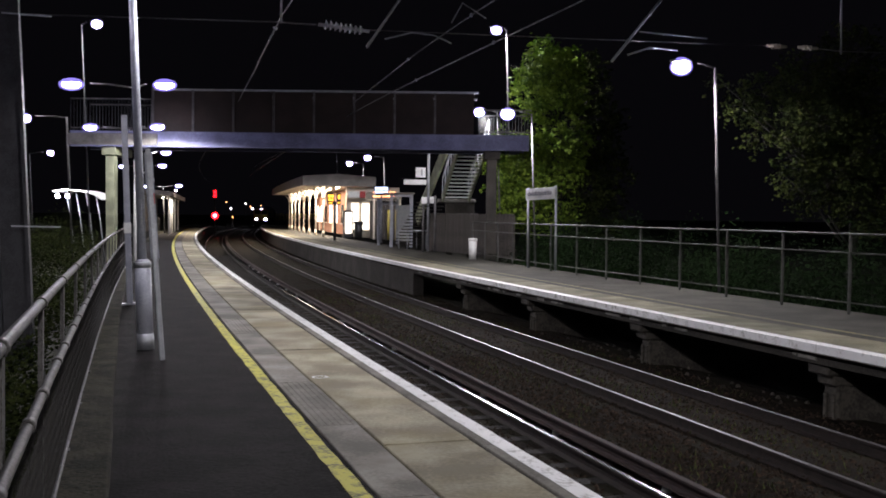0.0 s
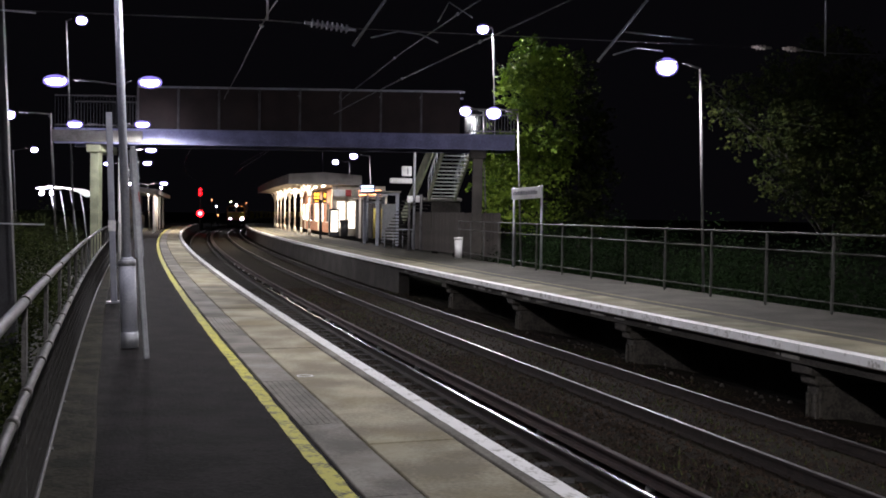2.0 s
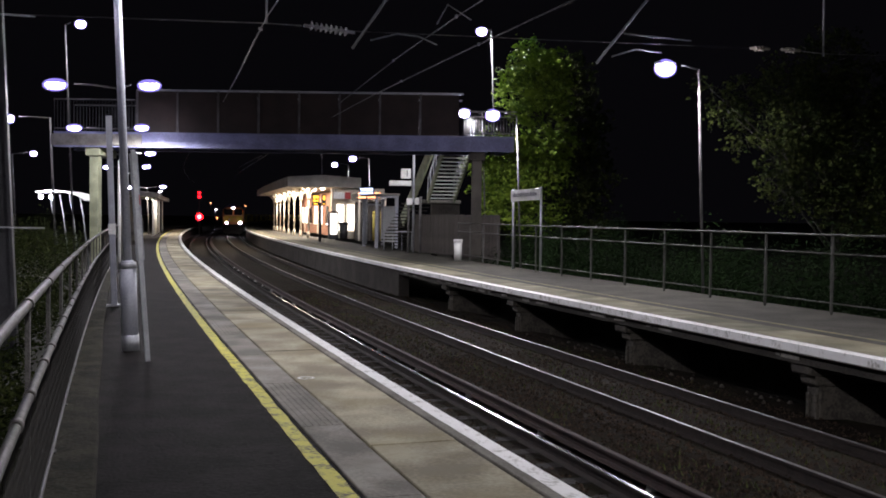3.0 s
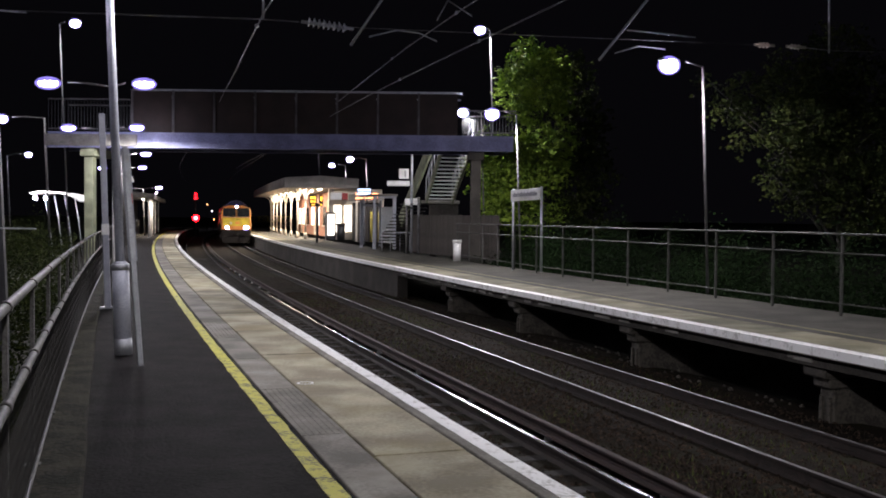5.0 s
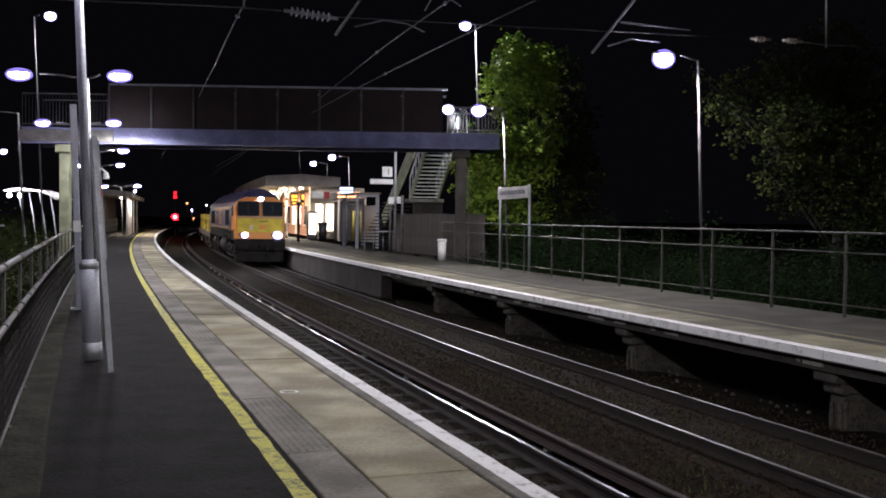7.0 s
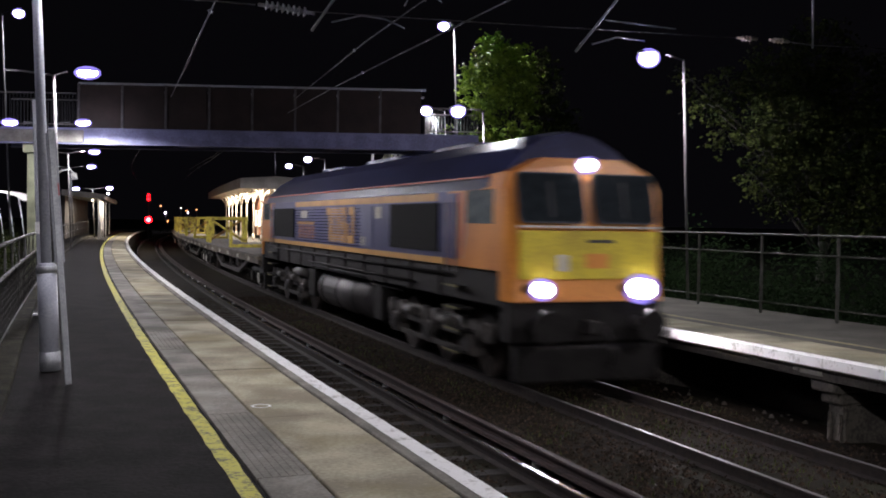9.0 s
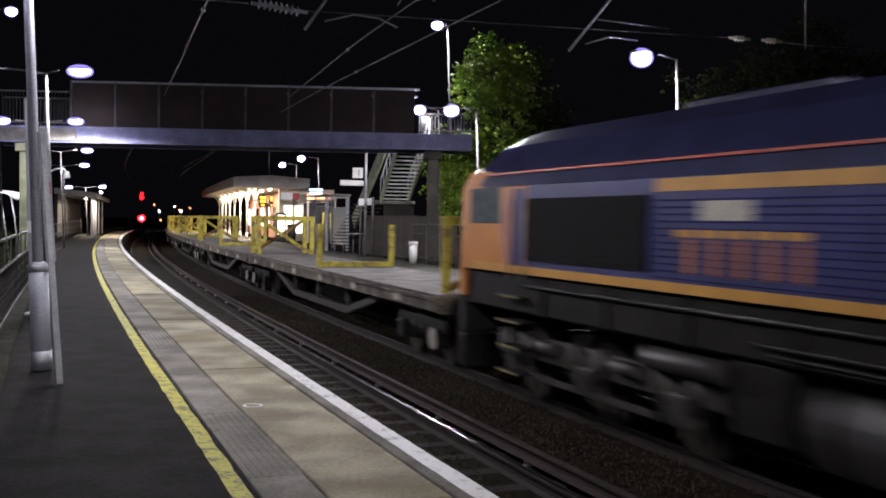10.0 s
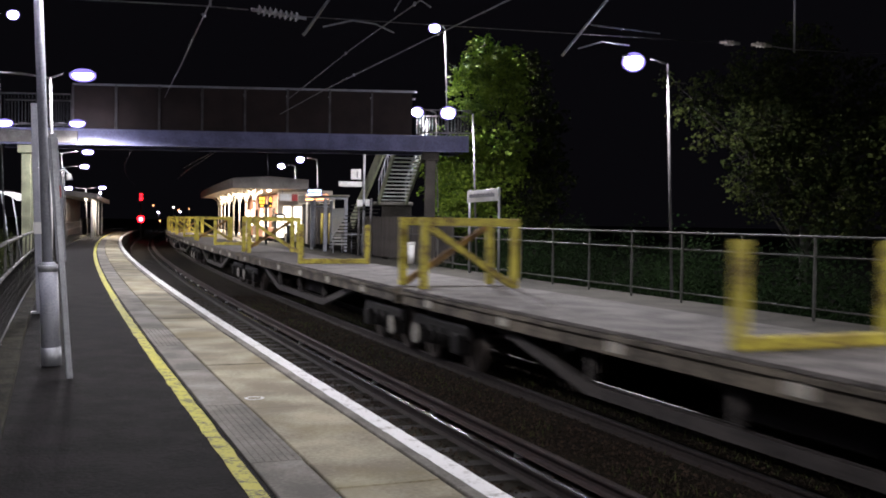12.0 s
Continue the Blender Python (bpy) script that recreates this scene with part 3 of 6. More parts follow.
def footbridge():
    bx0, bx1, y0, y1 = -15.6, 3.3, 40.6, 42.9
    f = thing("footbridge", pose(0, 0, 0), "dark enclosed footbridge with a blue-grey girder over both tracks", "footbridge")
    for y in (y0, y1):
        bm = B()
        prof = [(-0.12, 4.44), (0.12, 4.44), (0.12, 4.48), (0.02, 4.48), (0.02, 5.02), (0.12, 5.02), (0.12, 5.07), (-0.12, 5.07), (-0.12, 5.02), (-0.02, 5.02), (-0.02, 4.48), (-0.12, 4.48)]
        ends = [[bm.verts.new((x, y + a, b)) for a, b in prof] for x in (bx0, bx1)]
        for j in range(12):
            bm.faces.new((ends[0][j], ends[0][(j + 1) % 12], ends[1][(j + 1) % 12], ends[1][j]))
        for e in ends:
            bm.faces.new(e)
        bmesh.ops.recalc_face_normals(bm, faces=bm.faces[:])
        part("girder", bm, M["bridge_beam"], f, "blue-grey painted girder")
    bm = B()
    box(bm, bx0, bx1, y0 + 0.03, y1 - 0.03, 4.85, 5.0)
    part("deck", bm, M["dark_concrete"], f)
    x = -12.2
    i = 0
    while x < 0.9:
        bm = B()
        box(bm, x + 0.05, x + 1.60, y0 - 0.03, y0 + 0.01, 5.09, 6.75, bevel=0.008)
        part("parapet_panel", bm, M["bridge_panel"], f)
        bm = B()
        box(bm, x + 0.05, x + 1.60, y1 - 0.01, y1 + 0.03, 5.09, 6.75)
        part("parapet_panel", bm, M["bridge_panel"], f)
        bm = B()
        box(bm, x - 0.03, x + 0.05, y0 - 0.09, y0 + 0.02, 5.08, 6.78)
        part("rib", bm, M["mast_steel"], f)
        x += 1.66
        i += 1
    bm = B()
    box(bm, -12.2, 1.2, y0 - 0.07, y0 + 0.03, 6.76, 6.83)
    box(bm, -12.2, 1.2, y1 - 0.03, y1 + 0.07, 6.76, 6.83)
    part("handrail_cap", bm, M["galv"], f)
    # railed landings at both ends
    for xa, xb, h in ((bx0, -12.3, 6.4), (1.3, bx1 + 0.1, 6.1)):
        for y in (y0, y1):
            for z in (h, 5.2):
                bm = B()
                bar(bm, (xa, y, z), (xb, y, z), 0.05, 0.05)
                part("landing_rail", bm, M["mast_steel"], f)
            n = int((xb - xa) / 0.13)
            first = None
            for k in range(n + 1):
                m = pose(xa + (xb - xa) * k / n, y, 5.08)
                if first is None:
                    bm = B()
                    bar(bm, (0, 0, 0), (0, 0, h - 5.08), 0.018, 0.018, up=(1, 0, 0))
                    first = part("baluster", bm, M["dark_steel"], f)
                    first.matrix_basis = m
                else:
                    share("baluster", first, f, m)
    bm = B()
    box(bm, bx0 - 0.1, -12.0, y0 - 0.14, y0 + 0.1, 4.5, 4.98, bevel=0.02)
    part("landing_fascia", bm, M["concrete"], f)
    for x, w, mat in ((-14.05, 0.36, "cream_post"), (1.80, 0.42, "dark_concrete")):
        bm = B()
        box(bm, x - w / 2, x + w / 2, y0 + 0.2, y0 + 0.65, -0.9, 4.46, bevel=0.02)
        box(bm, x - w / 2 - 0.12, x + w / 2 + 0.12, y0 + 0.05, y1 - 0.1, 4.1, 4.44, bevel=0.02)
        part("column", bm, M[mat], f)


footbridge()


def stairs():
    """The flight from the bridge down to the opposite platform."""
    f = thing("bridge_stairs", pose(0, 0, 0), "open-tread stairs with pale solid stringers", "stairs")
    # upper flight: from the landing away along the platform, down to a half landing
    top, low = Vector((0.49, 43.2, 4.95)), Vector((-0.29, 47.2, 2.55))
    side = Vector((0.99, 0.08, 0)).normalized() * 1.25
    n = 15
    for i in range(n):
        p = top.lerp(low, (i + 0.5) / n)
        bm = B()
        bar(bm, p, p + side, 0.27, 0.045)
        part("tread", bm, M["white"], f)
    for k in (0, 1):
        bm = B()
        bar(bm, top + side * k, low + side * k, 0.06, 0.38)
        part("stringer", bm, M["cream_post"], f)
        bm = B()
        bar(bm, top + side * k + Vector((0, 0, 1.0)), low + side * k + Vector((0, 0, 1.0)), 0.05, 0.05)
        for q in range(7):
            p = top.lerp(low, q / 6) + side * k
            bar(bm, p, p + Vector((0, 0, 1.0)), 0.03, 0.03, up=(1, 0, 0))
        part("handrail", bm, M["galv"], f)
    bm = B()
    box(bm, -0.55, 1.3, 47.3, 48.9, 2.40, 2.55, bevel=0.02)
    part("half_landing", bm, M["concrete"], f)
    # lower flight with a pale solid parapet
    a, b = Vector((-0.13, 46.6, 4.94)), Vector((-1.62, 50.8, 1.5))
    bm = B()
    bar(bm, a, b, 0.10, 0.66)
    part("parapet", bm, M["cream_post"], f, "pale solid stair parapet")
    for i in range(14):
        p = Vector((-0.1, 47.9, 2.45)).lerp(Vector((-1.6, 52.4, 0.1)), (i + 0.5) / 14)
        bm = B()
        bar(bm, p, p + Vector((-1.4, 0.2, 0)), 0.29, 0.05)
        part("tread", bm, M["dark_concrete"], f)
    # plain dark block fills the space under the half landing
    bm = B()
    box(bm, -0.15, 1.25, 47.35, 48.7, 1.0, 2.395, bevel=0.05)
    part("soffit", bm, M["dark_concrete"], f)
    for x in (0.05, 1.05):
        bm = B()
        box(bm, x - 0.15, x + 0.15, 48.2, 48.5, -1.3, 1.0)
        part("support", bm, M["dark_concrete"], f)


stairs()

# ---- trees ----


def tree(place, height, spread, seed, leaf, label, leaves=7000, low=0.15, lsize=0.16):
    rg = random.Random(seed)
    t = thing("tree", pose(*place), label, "tree")
    bm = B()
    tips = []

    def limb(a, d, length, r, depth):
        b = a + d * length
        mid = a.lerp(b, 0.5) + Vector((rg.uniform(-1, 1), rg.uniform(-1, 1), 0)) * length * 0.07
        tube(bm, a, mid, r, r * 0.8, 7)
        tube(bm, mid, b, r * 0.8, r * 0.55, 7)
        tips.extend((b, mid.lerp(b, rg.random())))
        if depth:
            for _ in range(4 if depth > 1 else 3):
                nd = (d + Vector((rg.uniform(-1, 1) * spread, rg.uniform(-1, 1) * spread, rg.uniform(-0.25, 0.55)))).normalized()
                limb(a.lerp(b, rg.uniform(0.45, 1.0)), nd, length * rg.uniform(0.5, 0.78), r * 0.5, depth - 1)

    limb(Vector((0, 0, 0)), Vector((0, 0, 1)), height * 0.40, height * 0.014, 3)
    part("trunk", bm, M["bark"], t)
    k = [p for p in tips if p.z > height * low]
    verts, faces = [], []
    for i in range(leaves):
        if i % 11 == 0:
            c = rg.choice(k) + Vector((rg.gauss(0, 1), rg.gauss(0, 1), rg.gauss(0, 0.8))) * height * 0.055
            d = Vector((rg.gauss(0, 1), rg.gauss(0, 1), rg.gauss(-0.3, 0.5))).normalized() * rg.uniform(0.3, 0.8)
        q = c + d * rg.random() + Vector((rg.gauss(0, 1), rg.gauss(0, 1), rg.gauss(0, 1))) * 0.07
        a, e = rg.uniform(0, 6.28), rg.uniform(-0.9, 0.9)
        u = Vector((math.cos(a), math.sin(a), e)).normalized()
        w = u.orthogonal().normalized()
        w = w * math.cos(rg.uniform(0, 6.28)) + u.cross(w) * math.sin(rg.uniform(0, 6.28))
        l = lsize * rg.uniform(0.6, 1.3)
        n = len(verts)
        verts += [q, q + u * l * 0.5 + w * l * 0.33, q + u * l, q + u * l * 0.5 - w * l * 0.33]
        faces.append((n, n + 1, n + 2, n + 3))
    me = bpy.data.meshes.new("crown")
    me.from_pydata(verts, [], faces)
    me.materials.append(M[leaf])
    o = new("crown", me)
    o.parent = t
    return t


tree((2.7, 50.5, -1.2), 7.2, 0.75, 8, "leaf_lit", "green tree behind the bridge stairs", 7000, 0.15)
tree((14.4, 27.0, -1.2), 9.2, 0.8, 12, "leaf_shaded", "dense dark tree behind the railing", 24000, 0.03, 0.16)


def clump_tree(place, trunk, clumps, seed, leaf, label, leaves, lsize=0.16, deep=0.8):
    """A tree whose limbs end in separate leafy clumps; clumps: (x, z, radius) in the tree's space."""
    rg = random.Random(seed)
    t = thing("tree", pose(*place), label, "tree")
    bm = B()
    tube(bm, (0, 0, 0), (0.05, 0, trunk * 0.5), 0.16, 0.12, 9)
    tube(bm, (0.05, 0, trunk * 0.5), (0.0, 0.05, trunk), 0.12, 0.07, 9)
    verts, faces = [], []
    total = sum(r * r for _, _, r in clumps)
    for x, z, r in clumps:
        c = Vector((x, rg.uniform(-deep, deep), z))
        root = Vector((0.03, 0, min(trunk, max(trunk * 0.25, z - abs(x) * 0.8 - 0.5))))
        mid = root.lerp(c, 0.55) + Vector((0, 0, 0.15))
        tube(bm, root, mid, 0.04, 0.025, 6)
        tube(bm, mid, c, 0.025, 0.01, 6)
        n = int(leaves * r * r / total)
        for i in range(n):
            if i % 9 == 0:
                d = Vector((rg.gauss(0, 1), rg.gauss(0, 1), rg.gauss(0, 1))).normalized()
                q0 = c + d * r * (0.25 + 1.05 * rg.random() ** 0.55)
                g = (d + Vector((rg.uniform(-0.6, 0.6), rg.uniform(-0.6, 0.6), -0.35))).normalized() * rg.uniform(0.15, 0.45)
                if i % 4 == 0:
                    tube(bm, c.lerp(q0, 0.35), q0 + g * 0.6, 0.012, 0.005, 4)
            q = q0 + g * rg.random() + Vector((rg.gauss(0, 1), rg.gauss(0, 1), rg.gauss(0, 1))) * 0.06
            a = rg.uniform(0, 6.28)
            u = Vector((math.cos(a), math.sin(a), rg.uniform(-1.0, 0.5))).normalized()
            w = u.orthogonal().normalized()
            w = (w * math.cos(a * 3) + u.cross(w) * math.sin(a * 3))
            l = lsize * rg.uniform(0.55, 1.3)
            k = len(verts)
            verts += [q, q + u * l * 0.45 + w * l * 0.34, q + u * l, q + u * l * 0.45 - w * l * 0.34]
            faces.append((k, k + 1, k + 2, k + 3))
    part("trunk", bm, M["bark"], t)
    me = bpy.data.meshes.new("crown")
    me.from_pydata(verts, [], faces)
    me.materials.append(M[leaf])
    new("crown", me).parent = t
    return t


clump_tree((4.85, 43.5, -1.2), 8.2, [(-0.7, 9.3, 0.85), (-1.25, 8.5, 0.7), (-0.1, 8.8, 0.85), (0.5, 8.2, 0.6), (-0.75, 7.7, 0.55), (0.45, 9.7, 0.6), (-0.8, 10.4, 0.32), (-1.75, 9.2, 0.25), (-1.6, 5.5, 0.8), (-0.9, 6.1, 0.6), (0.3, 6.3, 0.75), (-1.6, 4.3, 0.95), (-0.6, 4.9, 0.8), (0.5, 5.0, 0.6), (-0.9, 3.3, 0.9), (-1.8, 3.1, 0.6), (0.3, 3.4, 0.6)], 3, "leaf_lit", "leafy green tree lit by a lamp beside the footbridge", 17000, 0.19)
# added tree in the darker leaves: the lit crown's fade into shade
clump_tree((6.7, 45.5, -1.2), 6.5, [(-0.6, 8.6, 0.9), (0.3, 7.4, 0.9), (-0.4, 6.2, 1.0), (0.6, 5.2, 0.9), (-0.5, 4.2, 1.0), (0.4, 3.2, 0.9), (-0.2, 9.8, 0.6)], 19, "leaf_shaded", "leafy tree added as the shaded right side of the lit tree", 9000, 0.18)
clump_tree((10.75, 25.8, -1.2), 5.0, [(-3.5, 6.5, 0.16), (-2.95, 5.9, 0.33), (-2.25, 5.3, 0.34), (-1.65, 4.7, 0.42), (-2.25, 6.3, 0.42), (-1.2, 5.5, 0.7), (-1.3, 6.6, 0.6), (-0.5, 5.9, 0.8), (0.3, 4.8, 0.9), (-0.6, 4.2, 0.7), (0.8, 6.2, 0.9), (-1.3, 3.7, 0.4), (0.3, 3.6, 0.8), (-0.1, 7.2, 0.7), (-2.0, 4.1, 0.22), (1.3, 3.6, 0.9)], 11, "leaf_shaded", "dark tree overhanging the railing", 26000, 0.11)


def undergrowth(name, boxes, leaf, label, count, seed, size=0.14):
    rg = random.Random(seed)
    verts, faces = [], []
    for i in range(count):
        s0, s1, o0, o1, z0, z1 = boxes[i % len(boxes)]
        s, o = rg.uniform(s0, s1), rg.uniform(o0, o1)
        top = z0 + (z1 - z0) * (0.45 + 0.55 * noise.noise((s * 0.5, o * 0.5, seed)) + 0.25 * rg.random())
        q = along(s, o, z0 + (top - z0) * rg.random() ** 0.6)
        a = rg.uniform(0, 6.28)
        u = Vector((math.cos(a), math.sin(a), rg.uniform(-0.3, 1.0))).normalized()
        w = u.orthogonal().normalized()
        l = size * rg.uniform(0.6, 1.4)
        n = len(verts)
        verts += [q, q + u * l * 0.5 + w * l * 0.3, q + u * l, q + u * l * 0.5 - w * l * 0.3]
        faces.append((n, n + 1, n + 2, n + 3))
    me = bpy.data.meshes.new(name)
    me.from_pydata(verts, [], faces)
    me.materials.append(M[leaf])
    return tagged(new(name, me), label, "undergrowth", kind="stuff")


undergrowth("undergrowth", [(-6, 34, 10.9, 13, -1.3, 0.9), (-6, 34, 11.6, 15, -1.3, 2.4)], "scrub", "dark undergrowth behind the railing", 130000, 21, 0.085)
# first two boxes: dark leaves added to darken the void behind the fence
undergrowth("bushes", [(-4, 12, -7.5, -3.75, -1.3, -0.25), (-4, 12, -7.5, -3.75, -1.3, -0.35), (8, 30, -6.5, -4.1, -1.3, 0.3), (20, 38, -9, -4.2, -1.3, 2.0), (38, 50, -9.5, -5, -1.3, 2.2)], "leaf_shaded", "scrubby bushes behind the platform fence", 60000, 22, 0.075)

# ---- far platform: name board, bin, barrier, shelter ----


M["name_white"] = material("weathered_board_enamel", (0.46, 0.46, 0.45), (0.34, 0.34, 0.32), 0.5, scale=3, bump=0.03)


def name_board():
    a, b = Vector((2.78, 33.4, 0)), Vector((3.51, 31.3, 0))
    f = thing("name_board", pose(a.x, a.y, 0, 0, -0.8, math.degrees(math.atan2(b.y - a.y, b.x - a.x))), "white station name board on two galvanised posts", "sign")
    L = (b - a).length
    for x in (0.0, L):
        bm = B()
        tube(bm, (x, 0, 0), (x, 0, 2.72), 0.038, n=10)
        part("post", bm, M["galv"], f)
    bm = B()
    box(bm, -0.05, L + 0.05, -0.075, -0.045, 2.3, 2.68, bevel=0.008)
    part("board", bm, M["name_white"], f)
    x, k = 0.12, 0
    while x < L - 0.2:
        w = 0.07 + 0.03 * (k % 3)
        bm = B()
        box(bm, x, x + w, -0.082, -0.0755, 2.44, 2.44 + (0.14 if k % 2 else 0.11))
        part("letter_bar", bm, M["sign_grey"], f)
        x += w + 0.03
        k += 1


name_board()


def litter_bin(m, label, mat, h=0.85, r=0.17):
    f = thing("litter_bin", m, label, "bin")
    bm = B()
    tube(bm, (0, 0, 0), (0, 0, h * 0.88), r * 0.86, r, 16)
    part("body", bm, M[mat], f)
    bm = B()
    tube(bm, (0, 0, h * 0.88), (0, 0, h), r * 1.15, r * 1.05, 16)
    part("rim", bm, M[mat], f)


litter_bin(pose(1.03, 39.7, 0), "pale concrete litter bin by the railing", "white")

# ---- the train ----
M["loco_blue"] = material("deep_blue_paint", (0.045, 0.050, 0.17), (0.032, 0.036, 0.115), 0.34, scale=1.2, fine=30, bump=0.03)
M["rib_blue"] = material("glossy_blue_paint", (0.05, 0.056, 0.18), (0.036, 0.04, 0.12), 0.16, scale=1.2, bump=0)
M["door_blue"] = material("faded_blue_paint", (0.085, 0.092, 0.20), (0.06, 0.065, 0.14), 0.4, scale=1.5, fine=30, bump=0.03)
M["loco_roof"] = material("dark_blue_roof_paint", (0.034, 0.037, 0.098), (0.022, 0.023, 0.058), 0.32, scale=1.2, fine=20, bump=0.05, spec=0.32)
M["loco_orange"] = material("orange_paint", (0.62, 0.24, 0.045), (0.48, 0.17, 0.035), 0.4, scale=1.0, fine=25, bump=0.03)
M["loco_yellow"] = material("warning_yellow_paint", (0.62, 0.49, 0.035), (0.44, 0.33, 0.03), 0.45, scale=2.0, fine=25, bump=0.04)
M["stripe"] = material("amber_stripe_paint", (0.62, 0.32, 0.06), (0.48, 0.24, 0.05), 0.45, scale=1.5, bump=0.02)
M["red_stripe"] = material("red_line_paint", (0.50, 0.06, 0.03), rough=0.45, bump=0)
M["grille"] = material("black_radiator_grille", (0.010, 0.010, 0.011), (0.006, 0.006, 0.006), 0.8, 0.0, scale=20, bump=0.1, spec=0.12)
M["glint_rib"] = material("pale_blue_glint", (0.36, 0.37, 0.50), (0.24, 0.24, 0.34), 0.3, 0.4, bump=0.03)
M["underframe"] = material("grimy_underframe", (0.015, 0.0135, 0.013), (0.007, 0.006, 0.006), 0.6, 0.1, scale=3, fine=30, bump=0.3, spec=0.15)
M["tank_paint"] = material("oily_tank_paint", (0.036, 0.033, 0.033), (0.014, 0.012, 0.012), 0.5, 0.1, scale=2.5, fine=20, bump=0.12, stain=0.5)
M["bogie_grime"] = material("dusty_bogie_steel", (0.075, 0.066, 0.060), (0.022, 0.019, 0.018), 0.55, 0.15, scale=4, fine=30, bump=0.3)
M["wheel_steel"] = material("worn_wheel_steel", (0.12, 0.10, 0.09), (0.06, 0.05, 0.045), 0.5, 0.6, scale=6, bump=0.1)
M["white_disc"] = material("white_painted_disc", (0.46, 0.44, 0.39), (0.20, 0.185, 0.16), 0.65, scale=6, bump=0.1)
M["glass"] = material("dark_cab_glass", (0.02, 0.024, 0.028), rough=0.06, bump=0, spec=0.03)
M["side_glass"] = material("grey_cab_side_glass", (0.16, 0.19, 0.20), (0.10, 0.12, 0.13), 0.12, bump=0)
M["head_light"] = material("headlamp_lens", (1.0, 0.93, 1.0), rough=0.2, bump=0, glow=260.0)
M["top_light"] = material("top_lamp_lens", (1.0, 0.95, 1.0), rough=0.2, bump=0, glow=260.0)
M["wagon_side"] = material("weathered_wagon_steel", (0.19, 0.162, 0.118), (0.045, 0.038, 0.030), 0.75, 0.1, scale=2.2, fine=20, bump=0.25)
M["wagon_deck"] = material("bleached_wagon_deck", (0.175, 0.160, 0.148), (0.06, 0.054, 0.049), 0.85, scale=1.6, fine=18, bump=0.3)
M["stanchion"] = material("yellow_stanchion_paint", (0.50, 0.43, 0.05), (0.17, 0.115, 0.025), 0.6, scale=4, fine=24, bump=0.1, mid=0.54)
M["rusty_brace"] = material("rusty_yellow_steel", (0.26, 0.15, 0.03), (0.10, 0.055, 0.02), 0.75, scale=5, fine=30, bump=0.15)
M["plate"] = material("pale_plate", (0.55, 0.52, 0.44), rough=0.6, bump=0.02)

SPEED, FRONT_9 = 19.2, 9.85


def wheelset(parent, y, r, mat):
    bm = B()
    tube(bm, (-0.95, 0, 0), (0.95, 0, 0), 0.08, n=10)
    for sg in (-1, 1):
        tube(bm, (sg * 0.68, 0, 0), (sg * 0.79, 0, 0), r, n=24)
        tube(bm, (sg * 0.655, 0, 0), (sg * 0.685, 0, 0), r + 0.028, n=24)
        tube(bm, (sg * 0.79, 0, 0), (sg * 0.84, 0, 0), r * 0.35, n=12)
        for k in range(4):
            a = k * math.pi / 2
            box(bm, sg * 0.785, sg * 0.80, -0.05, 0.05, r * 0.4, r * 0.8, m=Matrix.Rotation(a, 4, "X"))
    w = part("wheelset", bm, mat, parent)
    w.matrix_basis = pose(0, y, r)
    return w, y, r


ROLLING = []


